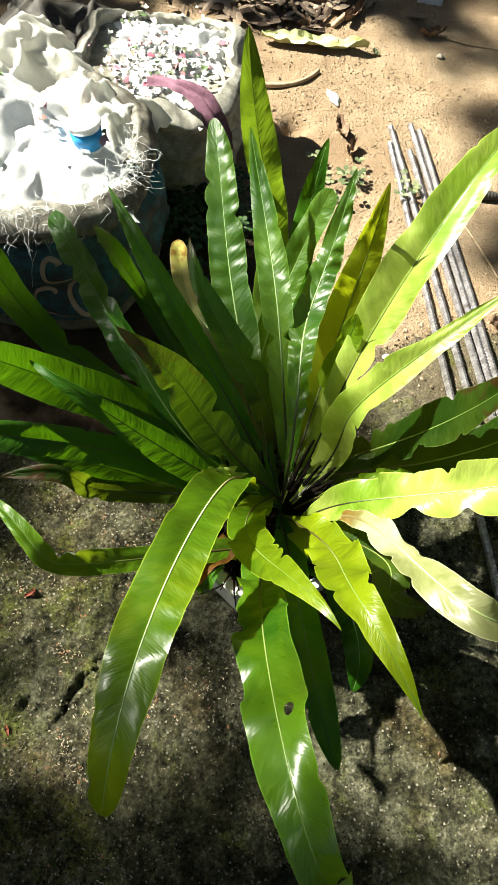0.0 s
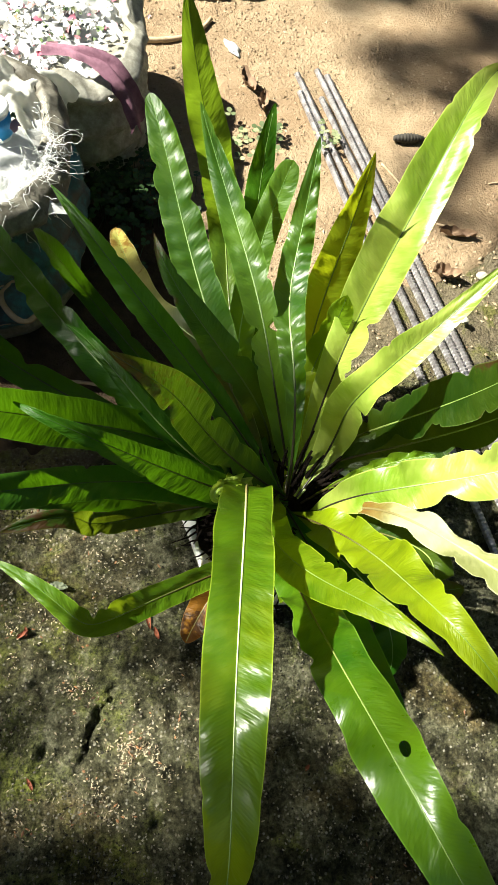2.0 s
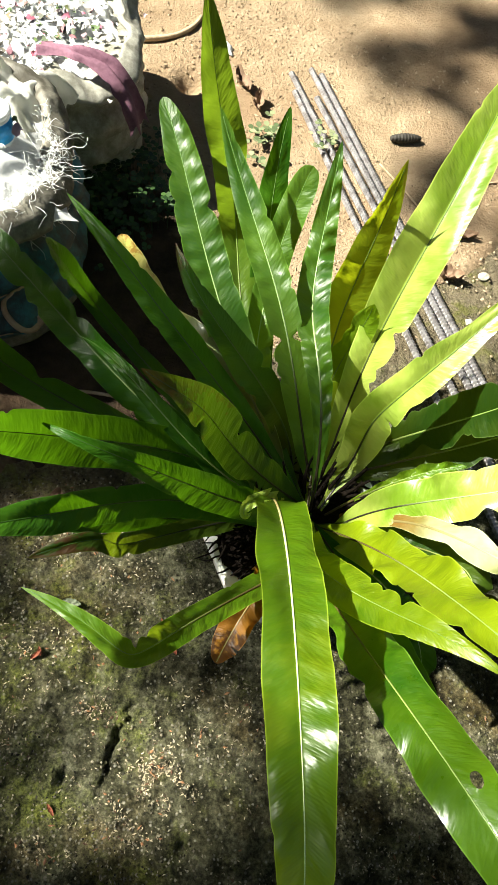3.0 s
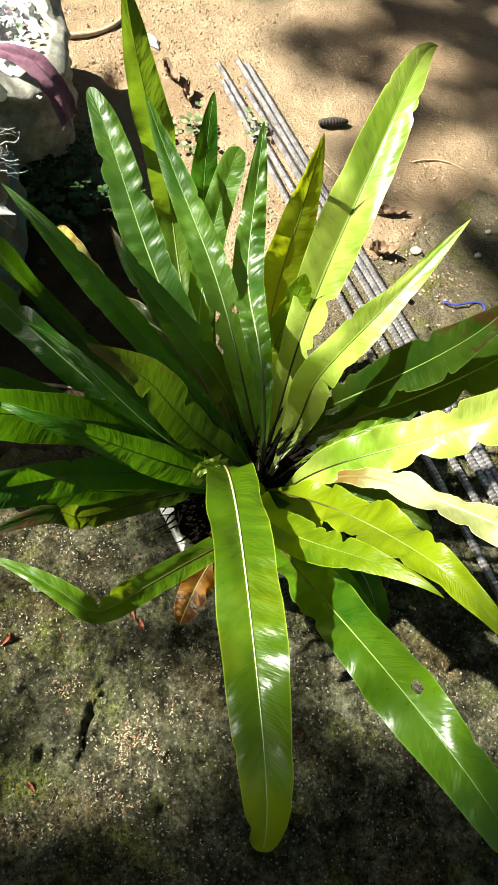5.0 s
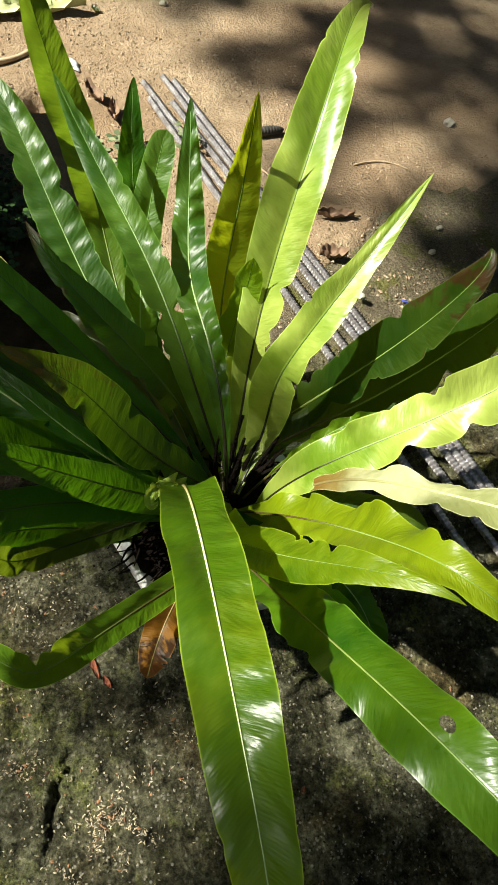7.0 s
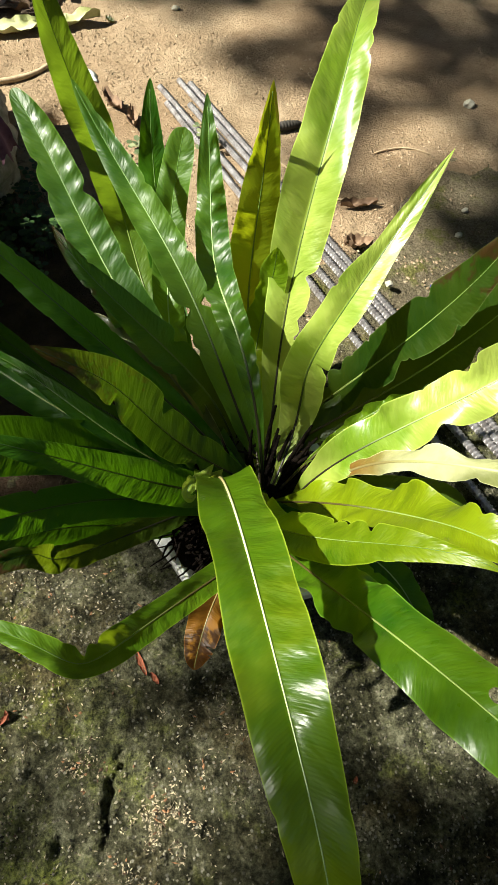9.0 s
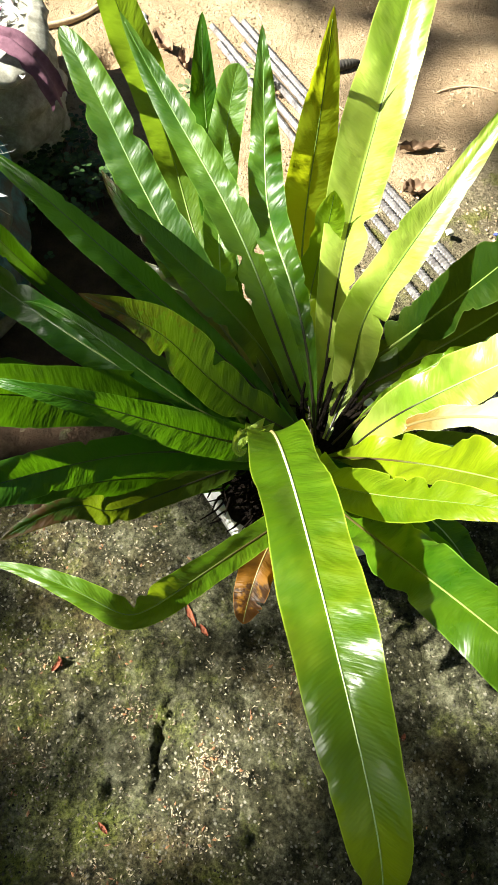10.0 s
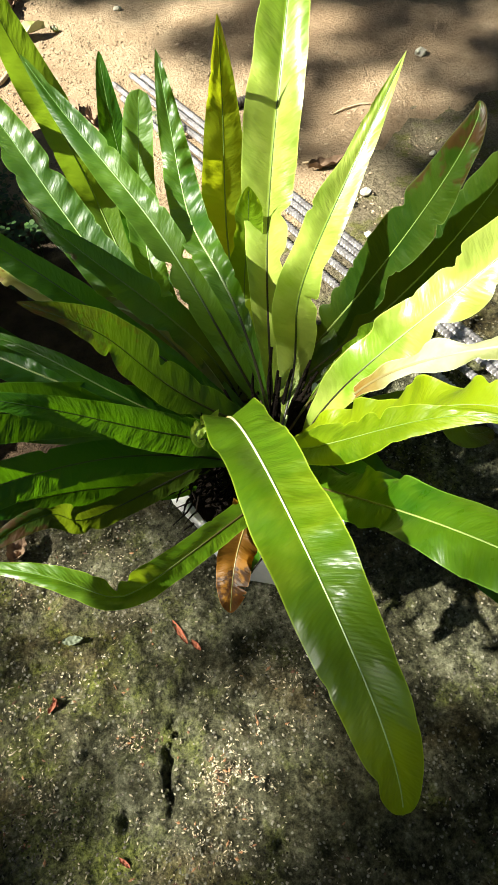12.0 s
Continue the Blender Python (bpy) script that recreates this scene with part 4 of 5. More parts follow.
def build_stipes():
    rng = random.Random(12)
    for _ in range(26):
        a = rng.uniform(0, 6.283)
        l = rng.uniform(0.04, 0.10)
        b = np.array([0.035 * math.cos(a), 0.035 * math.sin(a), 0.035])
        c = b + np.array([math.cos(a) * l * 0.5, math.sin(a) * l * 0.5, l])
        mid = (b + c) / 2 + np.array([rng.gauss(0, 0.006), rng.gauss(0, 0.006), 0])
        v, f, w = tube(bezier([b, mid, c], 8), np.linspace(0.0038, 0.0018, 8), 6, 0.7)
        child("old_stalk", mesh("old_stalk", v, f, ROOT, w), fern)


frond([(0.14, 0.55, 0.29), (0.20, 0.56, 0.38), (0.25, 0.555, 0.44), (0.29, 0.548, 0.455)], 0.022, leaf="fresh", wave=0.4, ripple=30.0, ribs=1.6, lobes=0.3, rib="soft", full=0.85, stalk=0.08, seed=65, label="short frilled fresh green frond")
build_stipes()

# ---- steel bars ----
def rebar_mesh(name, length, radius):
    """A ribbed bar along -y from the origin."""
    step = 0.0045
    n = int(length / step)
    sides = 8
    verts = []
    for i in range(n + 1):
        r = radius * (1.13 if i % 2 else 0.87)
        for k in range(sides):
            a = 2 * math.pi * k / sides
            rr = radius * 1.08 if k in (0, 4) else r
            verts.append((rr * math.cos(a), -min(i * step, length), rr * math.sin(a)))
    faces = grid_faces(n + 1, sides, True) + [tuple(range(sides)), tuple(range(n * sides, (n + 1) * sides))[::-1]]
    return mesh(name, verts, faces, STEEL, smooth=False)


BARS = [((0.304, 1.925), (0.530, 0.966)), ((0.305, 1.850), (0.488, 0.954)), ((0.362, 1.830), (0.568, 0.972)), ((0.362, 1.945), (0.588, 0.976)), ((0.388, 1.925), (0.607, 0.968))]
bar_mesh = rebar_mesh("rebar", 3.4, 0.0078)
for i, (a, b) in enumerate(BARS):
    d = Vector((b[0] - a[0], b[1] - a[1]))
    ob = new("rebar", bar_mesh)
    # each rests on slab and soil, with a slight tilt where the soil is higher
    ob.matrix_basis = pose(a[0], a[1], 0.024, 0, 0, 0) @ Matrix.Rotation(math.atan2(d.x, -d.y), 4, "Z") @ Matrix.Rotation(radians(0.35), 4, "X")
    tagged(ob, "ribbed steel reinforcing bar lying on soil and concrete", "steel bar", "reinforcing bars on the ground")


# ---- sacks and their litter ----
def sack_point(k, a, r, z, scale=1.0):
    """A point of a sack's skin: k holds its half-axes, height and seed; a the angle, r and z the profile."""
    rx, ry, h, seed = k
    ca, sa = math.cos(a), math.sin(a)
    sq = 1 / (abs(ca) ** 3.2 + abs(sa) ** 3.2) ** (1 / 3.2)
    w = 1 + (0.07 * nz(ca * 2.2, sa * 2.2 + seed, z * 3) + 0.035 * nz(ca * 7, sa * 7 + seed, z * 5) + 0.016 * nz(ca * 18, sa * 18, z * 16 + seed) + 0.012 * nz(ca * 34, sa * 34, z * 9 + seed)) * (0.3 + 0.7 * min(1, z * 4))
    hz = h * (1 + 0.13 * nz(ca * 1.7, sa * 1.7, seed + 5) + 0.04 * nz(ca * 6, sa * 6, seed))
    sag = 0.010 * math.sin(z * 22 + 3 * nz(ca * 2, sa * 2, seed)) * min(1, z * 3) if r > 0.8 else 0
    return (scale * (rx * r * sq * w * ca + sag * ca), scale * (ry * r * sq * w * sa + sag * sa), hz * z)


SACK_PROFILE = [(0.0, 0.0), (0.80, 0.0), (0.93, 0.03), (1.0, 0.14), (1.04, 0.35), (1.03, 0.60), (0.97, 0.80), (0.95, 0.86), (0.99, 0.88), (1.00, 0.93), (0.96, 1.0), (0.90, 1.03), (0.84, 1.0), (0.83, 0.90), (0.5, 0.86), (0.0, 0.88)]


def build_sack(name, cx, cy, rx, ry, h, mat, seed, label):
    """A stuffed open sack: bulging side, folded-over rim, floor of contents inside."""
    thing = tagged(new(name), label, "sack", "sacks of litter")
    thing.location = (cx, cy, 0.012)
    sides, fine = 112, []
    for (r0, z0), (r1, z1) in zip(SACK_PROFILE, SACK_PROFILE[1:]):
        fine += [(r0 + (r1 - r0) * k / 4, z0 + (z1 - z0) * k / 4) for k in range(4)]
    fine.append(SACK_PROFILE[-1])
    cut = 4 * 7

    def skin(part_name, rows):
        verts = [sack_point((rx, ry, h, seed), 2 * math.pi * k / sides, r, z) for r, z in rows for k in range(sides)]
        uvs = [(k / sides, z) for r, z in rows for k in range(sides)]
        return child(part_name, mesh(part_name, verts, grid_faces(len(rows), sides, True), mat, uvs), thing)

    skin("sack_body", fine[: cut + 1])
    tagged(skin("rolled_rim", fine[cut : 4 * 13 + 1]), "folded-over frayed rim")
    tagged(skin("sack_filling", fine[4 * 13 :]), "packed filling under the rim")
    return thing


sack_back = build_sack("sack", -0.315, 1.70, 0.205, 0.225, 0.255, SACK_A, 2.0, "bulging white woven sack, dirty, open and full of litter")
sack_front = build_sack("sack", -0.515, 1.235, 0.275, 0.235, 0.33, SACK_B, 8.0, "printed teal woven sack with frayed open top")


def crumple(name, cx, cy, cz, sx, sy, hgt, mat, seed, label, category, group="", n=46, sharp=1.0, turn=0.0):
    """A crumpled sheet lying in a heap: folds with sharp creases and a ragged outline."""
    verts, uvs = [], []
    ct, st = math.cos(turn), math.sin(turn)
    for j in range(n):
        for i in range(n):
            u, v = 2 * i / (n - 1) - 1, 2 * j / (n - 1) - 1
            f = 1 - 0.25 * abs(nz(u * 2 + seed, v * 2, 1.0))
            x = sx * u * f + 0.10 * sx * nz(u * 3, v * 3 + seed, 2.0)
            y = sy * v * f + 0.10 * sy * nz(u * 3 + seed, v * 3, 4.0)
            z = hgt * (1 - 0.75 * max(abs(u), abs(v)) ** 2)
            ridge = 1 - math.sqrt(nz(u * 2.4 * sharp + seed, v * 2.4 * sharp, 7.0) ** 2 + 0.01) * 2
            z += hgt * 0.42 * ridge * (1 - 0.5 * max(abs(u), abs(v))) + hgt * 0.14 * (1 - abs(nz(u * 6 * sharp, v * 6 * sharp + seed, 3.0)) * 2)
            verts.append((x * ct - y * st, x * st + y * ct, z))
            uvs.append((u, v))
    ob = new(name, mesh(name, verts, grid_faces(n, n), mat, uvs))
    ob.location = (cx, cy, cz)
    return tagged(ob, label, category, group)


RAG_LABEL = "crumpled white plastic film heaped on a sack"
crumple("plastic_rag", -0.46, 1.18, 0.285, 0.20, 0.17, 0.070, WHITE, 1.0, RAG_LABEL, "plastic waste", "litter on the sacks", turn=0.3, sharp=0.6)
crumple("plastic_rag", -0.62, 1.24, 0.295, 0.19, 0.20, 0.105, WHITE, 5.0, RAG_LABEL, "plastic waste", "litter on the sacks", turn=1.0, sharp=0.55)
crumple("cloth_rag", -0.385, 1.385, 0.27, 0.13, 0.10, 0.085, CREAM, 9.0, "cream cloth rag draped over the sack edge", "rag", "litter on the sacks", turn=-0.4, sharp=0.6)
crumple("cloth_rag", -0.60, 1.47, 0.27, 0.17, 0.12, 0.11, CREAM, 3.0, "cream cloth rag draped over the sack edge", "rag", "litter on the sacks", turn=0.8, sharp=0.6)
crumple("plastic_rag", -0.30, 1.68, 0.215, 0.13, 0.12, 0.030, WHITE, 12.0, "crumpled white plastic film inside an open sack", "plastic waste", "litter on the sacks", sharp=0.9)
crumple("plastic_rag", -0.235, 1.80, 0.215, 0.09, 0.09, 0.045, WHITE, 15.0, "crumpled white plastic film inside an open sack", "plastic waste", "litter on the sacks", sharp=0.8)
crumple("plastic_rag", -0.38, 1.80, 0.215, 0.10, 0.09, 0.040, WHITE, 21.0, "crumpled white plastic film inside an open sack", "plastic waste", "litter on the sacks", sharp=1.0)
crumple("dark_bag", -0.66, 1.86, 0.02, 0.19, 0.24, 0.17, BLACKPOD, 27.0, "dark grey plastic bag slumped behind sacks", "bag", sharp=0.6)


def build_scraps():
    """Small paper and plastic scraps on the open sacks."""
    rng = random.Random(17)
    vs, fs = [], []
    for _ in range(420):
        if rng.random() < 0.9:
            x, y = rng.gauss(-0.31, 0.075), rng.gauss(1.70, 0.09)
            z = 0.262 + 0.012 * nz(x * 20, y * 20, 3.0)
        else:
            x, y, z = rng.gauss(-0.52, 0.10), rng.gauss(1.22, 0.08), 0.385
        l = rng.choice((0.003, 0.005, 0.008)) * rng.uniform(0.8, 1.4)
        o, a = len(vs), rng.uniform(0, 6.28)
        for i in range(3):
            for j in range(3):
                p, q = (i - 1) * l, (j - 1) * l * 0.7
                vs.append((x + p * math.cos(a) - q * math.sin(a), y + p * math.sin(a) + q * math.cos(a), z + rng.gauss(0, 0.45) * l))
        fs += [(o + i * 3 + j, o + i * 3 + j + 1, o + i * 3 + j + 4, o + i * 3 + j + 3) for i in range(2) for j in range(2)]
    m = Mat("mixed_scraps", rough=0.6)
    m.color(m.ramp(m.island(), (0.0, (0.78, 0.79, 0.78)), (0.36, (0.40, 0.40, 0.39)), (0.52, (0.36, 0.10, 0.16)), (0.62, (0.12, 0.20, 0.06)), (0.70, (0.10, 0.095, 0.085)), (0.84, (0.74, 0.72, 0.64))))
    m.bump(m.noise(90.0), 0.3, 0.003)
    tagged(new("litter_scraps", mesh("litter_scraps", vs, fs, m.m)), "mixed paper and plastic scraps in sacks", "litter", kind="stuff")


build_scraps()


def build_cup():
    cup = tagged(new("plastic_cup"), "white plastic cup with a blue band lying in litter", "plastic cup")
    cup.matrix_basis = pose(-0.350, 1.225, 0.352, -4, -6, 12) @ Matrix.Scale(0.76, 4)
    child("cup_body", lathe([(0.0, 0.0), (0.030, 0.0), (0.034, 0.008), (0.042, 0.075), (0.0405, 0.075), (0.032, 0.012), (0.0, 0.010)], 0, 0, 40, WHITE, "cup_body"), cup)
    child("cup_band", lathe([(0.0350, 0.012), (0.0363, 0.012), (0.0418, 0.060), (0.0400, 0.060)], 0, 0, 40, BLUE, "cup_band"), cup, "blue printed band")
    child("cup_lid", lathe([(0.0415, 0.070), (0.0445, 0.070), (0.0445, 0.077), (0.040, 0.080), (0.032, 0.077), (0.012, 0.078), (0.0, 0.078)], 0, 0, 40, WHITE, "cup_lid"), cup, "white domed lid")


build_cup()


def strip_cloth(name, pts, width, mat, label, category, seed=1.0, crease=0.25, flare=0.0):
    """A strip of cloth that follows the points, with folds along it."""
    p = bezier(pts, 40)
    t = tangents(p)
    verts, uvs = [], []
    for i in range(40):
        b = np.cross(t[i], (0, 0, 1.0))
        b /= np.linalg.norm(b) + 1e-9
        q = np.cross(b, t[i])
        for k in range(13):
            u = 2 * k / 12 - 1
            w = width * (0.75 + 0.35 * nz(i * 0.12, seed, u)) * (1 + flare * (i / 39) ** 1.5) * (1 + 0.2 * flare * nz(i * 0.35, u * 1.5 + seed, 2.0))
            end = t[i] * flare * 0.022 * nz(u * 2.6, seed, 5.0) * (i / 39) ** 6
            verts.append(p[i] + end + b * w * u * (1 + 0.1 * nz(i * 0.4, u, seed)) + q * width * 0.5 * flare * nz(u * 2.2, i * 0.07, seed) + q * width * crease * math.sin(u * 5 + 2 * nz(i * 0.1, seed)))
            uvs.append((u, i / 39))
    return tagged(new(name, mesh(name, verts, grid_faces(40, 13), mat, uvs)), label, category)


strip_cloth("cloth_strip", [(-0.31, 1.575, 0.285), (-0.25, 1.545, 0.300), (-0.19, 1.515, 0.335), (-0.135, 1.480, 0.315), (-0.112, 1.462, 0.20)], 0.020, PURPLE, "faded purple cloth strip hanging over sack rim", "rag", 3.0, 0.35, 1.1)
strip_cloth("red_wrapper", [(-0.40, 1.35, 0.345), (-0.385, 1.36, 0.36), (-0.37, 1.35, 0.355)], 0.012, RED, "small red plastic wrapper scrap on rags", "wrapper", 6.0)


def build_threads():
    rng = random.Random(9)
    vs, fs = [], []
    for _ in range(700):
        a = rng.gauss(-0.75, 0.45) if rng.random() < 0.82 else rng.uniform(-2.4, 0.5)
        x, y, z = -0.50 + 0.235 * math.cos(a), 1.21 + 0.20 * math.sin(a), 0.335 + rng.uniform(-0.02, 0.03)
        d = np.array([math.cos(a), math.sin(a), rng.uniform(0.1, 0.9)]) * 0.0028
        pts = [np.array([x, y, z])]
        for _ in range(9):
            d = 0.7 * d + np.array([rng.gauss(0, 0.0032), rng.gauss(0, 0.0032), rng.gauss(-0.0006, 0.0030)])
            pts.append(pts[-1] + d)
        v, f, _ = tube(pts, 0.00042, 3)
        o = len(vs)
        vs += v
        fs += [tuple(o + q for q in g) for g in f]
    tagged(new("frayed_threads", mesh("frayed_threads", vs, fs, STRING)), "tangle of pale frayed sack threads", "threads", kind="stuff")


build_threads()


def build_print():
    """Curled ornaments printed on the teal sack, as thin strips that follow its skin."""
    k = (0.275, 0.235, 0.33, 8.0)
    for a0, z0, r, way in ((-1.17, 0.42, 0.15, 1), (-0.92, 0.41, 0.16, -1), (-1.45, 0.44, 0.17, 1), (-1.10, 0.66, 0.11, 1)):
        pts = []
        for i in range(30):
            t = i / 29
            a = way * (t * 4.9 + 0.6)
            rr = r * (0.35 + 0.65 * t)
            z = z0 + rr * math.sin(a)
            prof = float(np.interp(z, (0.03, 0.14, 0.35, 0.60, 0.80), (0.93, 1.0, 1.04, 1.03, 0.97)))
            pts.append(sack_point(k, a0 + 1.1 * rr * math.cos(a), prof, z, 1.006))
        v, f, w = tube(pts, np.concatenate([np.linspace(0.009, 0.005, 20), np.linspace(0.005, 0.003, 10)]), 6, 0.35)
        child("printed_curl", mesh("printed_curl", v, f, PRINT, w), sack_front, "peach printed curl")
    for n in range(9):
        x0 = -1.75 + n * 0.045
        pts = [sack_point(k, x0 + 0.028 * i / 3, 1.0, 0.17 + 0.02 * (n % 2), 1.008) for i in range(4)]
        v, f, w = tube(pts, 0.004, 5, 0.4)
        child("print_bar", mesh("print_bar", v, f, BLACKPOD, w), sack_front, "unreadable dark print")


build_print()


# ---- litter on the ground ----
def surface(x, y):
    return max(soil_height(x, y), slab_height(x, y) if (x > -2.3 and y < 1.85) else -1)


def fallen_leaf(x, y, length, width, turn, mat, label, curl=0.25, seed=0.0, group="fallen leaves", ragged=0.15):
    verts, n, m = [], 40, 9
    for i in range(n):
        f = i / (n - 1)
        w = width * math.sin(math.pi * min(1, f * 0.94 + 0.05)) ** 0.7
        for k in range(m):
            u = 2 * k / (m - 1) - 1
            z = curl * width * (u * u + 0.7 * (2 * f - 1) ** 2) + 0.55 * width * nz(f * 5 + seed, u * 2, 3) * (0.4 + curl)
            verts.append(((f - 0.5) * length, 0.5 * w * u * (1 + ragged * nz(f * (9 if ragged < 0.2 else 22), seed, u)), z + (ragged > 0.2) * 0.005 * u * u * math.sin(f * 26 + 4 * u + 3 * nz(f * 8, seed))))
    low = min(v[2] for v in verts)
    verts = [(a, b, c - low) for a, b, c in verts]
    verts += [(a, b, c - 0.0007) for a, b, c in verts]
    g = grid_faces(n, m)
    o = n * m
    faces = g + [tuple(q + o for q in h[::-1]) for h in g]
    ob = new("fallen_leaf", mesh("fallen_leaf", verts, faces, mat))
    ob.matrix_basis = pose(x, y, surface(x, y) + 0.001, 0, 0, turn)
    return tagged(ob, label, "dry leaf", group)


fallen_leaf(0.05, 2.285, 0.34, 0.062, 5, PALELEAF, "long pale yellow-green fallen frond on soil", 0.22, 1.0, ragged=0.42)
for x, y, l, w, a in ((0.165, 1.87, 0.085, 0.030, 110), (0.20, 1.79, 0.07, 0.028, 80), (0.655, 1.362, 0.090, 0.026, -10), (0.605, 1.242, 0.065, 0.034, -25), (-0.28, 0.69, 0.055, 0.030, 60), (0.42, 2.43, 0.09, 0.03, 20), (-0.02, 2.40, 0.12, 0.04, 140), (0.06, 2.52, 0.13, 0.05, 30), (-0.06, 2.55, 0.12, 0.05, 100), (0.16, 2.47, 0.12, 0.035, 65), (0.78, 2.66, 0.05, 0.03, 15), (0.69, 2.655, 0.06, 0.03, 160), (1.50, 2.86, 0.06, 0.03, 20)):
    fallen_leaf(x, y, l, w, a, DRYLEAF, "curled dry brown leaf on the soil", 0.5, x * 7)
fallen_leaf(0.245, 2.30, 0.035, 0.018, 120, LEAF["yellow"], "small yellow fallen leaf on soil", 0.3, 4.0)
for x, y, l, w, a in ((-0.09, 0.455, 0.045, 0.009, 100), (-0.075, 0.425, 0.022, 0.008, 110), (-0.30, 0.43, 0.022, 0.007, 40), (0.17, 0.20, 0.012, 0.006, 50), (-0.27, 0.20, 0.020, 0.006, 120), (-0.295, 0.435, 0.016, 0.006, 100)):
    fallen_leaf(x, y, l, w, a, REDLEAF, "reddish brown dry leaf bit on concrete", 0.3, x * 11, "red leaf bits")
fallen_leaf(-0.245, 0.512, 0.032, 0.014, -15, GREYLEAF, "small grey-green leaf on concrete", 0.2, 8.0)


def twig(pts, r, label="dry pale twig lying on the soil", mat=TWIG, category="twig", group="twigs"):
    pp = [(x, y, surface(x, y) + r * 0.8 + h) for x, y, h in pts]
    p = bezier(pp, 18)
    rad = r * (1 + 0.15 * np.array([nz(i * 0.7, r * 900) for i in range(18)])) * np.linspace(1.0, 0.7, 18)
    v, f, w = tube(p, rad, 8)
    return tagged(new("twig", mesh("twig", v, f, mat, w)), label, category, group)


twig([(-0.16, 2.03, 0), (-0.05, 2.03, 0.0), (0.03, 2.05, 0.0), (0.075, 2.16, 0.0)], 0.0085)
twig([(0.10, 2.40, 0), (0.17, 2.52, 0.01), (0.20, 2.62, 0.0)], 0.010)
twig([(0.47, 2.43, 0), (0.56, 2.41, 0.0), (0.66, 2.42, 0)], 0.003)
twig([(0.50, 1.60, 0), (0.56, 1.50, 0.0), (0.60, 1.40, 0)], 0.003)
twig([(0.61, 1.40, 0), (0.67, 1.37, 0.01), (0.72, 1.36, 0)], 0.003)
twig([(-0.26, 0.93, 0), (-0.20, 0.93, 0.0), (-0.12, 0.90, 0)], 0.004)
twig([(0.78, 1.55, 0), (0.88, 1.58, 0.0), (0.93, 1.52, 0)], 0.0025)


def lump(name, x, y, sx, sy, sz, mat, label, category, seed=0.0, sub=3, rough=0.25, group="", turn=0.0, sink=0.3):
    bm = bmesh.new()
    bmesh.ops.create_icosphere(bm, subdivisions=sub, radius=1.0)
    for v in bm.verts:
        c = v.co.copy()
        k = 1 + rough * noise.noise(c * 1.4 + Vector((seed, 0, 0))) + 0.4 * rough * noise.noise(c * 3.7 + Vector((0, seed, 0)))
        v.co = Vector((c.x * sx * k, c.y * sy * k, c.z * sz * k))
    me = bpy.data.meshes.new(name)
    bm.to_mesh(me)
    bm.free()
    me.materials.append(mat)
    me.polygons.foreach_set("use_smooth", [sub > 2] * len(me.polygons))
    ob = new(name, me)
    ob.matrix_basis = pose(x, y, surface(x, y) + sz * (1 - sink), 0, 0, turn)
    return tagged(ob, label, category, group)


for x, y, r in ((0.70, 1.245, 0.014), (1.13, 1.69, 0.018), (0.574, 1.06, 0.012), (0.45, 2.32, 0.012), (0.62, 1.10, 0.010), (0.33, 1.10, 0.009), (0.86, 1.22, 0.010), (0.92, 1.30, 0.009)):
    lump("stone", x, y, r, r * 0.8, r * 0.6, STONE, "small pale stone lying on the ground", "stone", x * 5, 2, 0.35, "small stones")
lump("rock", 2.06, 2.93, 0.17, 0.14, 0.15, ROCK, "dark blue-grey rough rock at yard edge", "rock", 3.0, 4, 0.5)
lump("paper_scrap", 0.13, 2.035, 0.032, 0.014, 0.006, WHITE, "crumpled white paper scrap on soil", "litter", 2.0, 3, 0.7, turn=-60)
crumple("foil_wrapper", 0.415, 2.66, 0.006, 0.045, 0.035, 0.022, WHITE, 7.0, "crumpled pale foil wrapper on soil", "wrapper", "", n=18, sharp=1.6)


def build_pod():
    verts, n, sides = [], 30, 12
    for i in range(n):
        f = i / (n - 1)
        r = 0.0125 * math.sin(math.pi * min(0.97, f * 0.9 + 0.07)) ** 0.5 * (1 + 0.12 * math.sin(i * 2.1))
        for k in range(sides):
            a = 2 * math.pi * k / sides
            verts.append(((f - 0.5) * 0.085, r * math.cos(a), r * math.sin(a) + 0.011))
    faces = grid_faces(n, sides, True) + [tuple(range(sides))[::-1], tuple(range((n - 1) * sides, n * sides))]
    ob = new("seed_pod", mesh("seed_pod", verts, faces, BLACKPOD))
    ob.matrix_basis = pose(0.585, 1.69, surface(0.585, 1.69), 0, 0, 3)
    tagged(ob, "dark ridged seed pod lying on soil", "seed pod")


build_pod()


def build_pipe():
    pts = [(-0.02, 3.02, 0.16), (0.02, 2.90, 0.12), (0.10, 2.80, 0.05), (0.235, 2.70, 0.02), (0.19, 2.58, 0.02), (0.08, 2.63, 0.035), (0.06, 2.69, 0.04)]
    p = bezier(pts[:4], 14).tolist()
    q = bezier([pts[3], (0.275, 2.66, 0.02), (0.20, 2.57, 0.02), (0.12, 2.60, 0.025), (0.055, 2.685, 0.03)], 18).tolist()
    v, f, w = tube(p + q[1:], 0.017, 14)
    ob = tagged(new("bent_pipe", mesh("bent_pipe", v, f, ALU, w)), "bent grey metal pipe hook lying on debris", "pipe")
    return ob


build_pipe()

v, f, w = tube(bezier([(0.72, 1.085, 0.006), (0.76, 1.05, 0.012), (0.79, 1.09, 0.006), (0.83, 1.08, 0.012), (0.82, 1.05, 0.006)], 30), 0.0026, 6)
tagged(new("blue_string", mesh("blue_string", v, f, BLUESTRING, w)), "short blue string lying on concrete", "string")


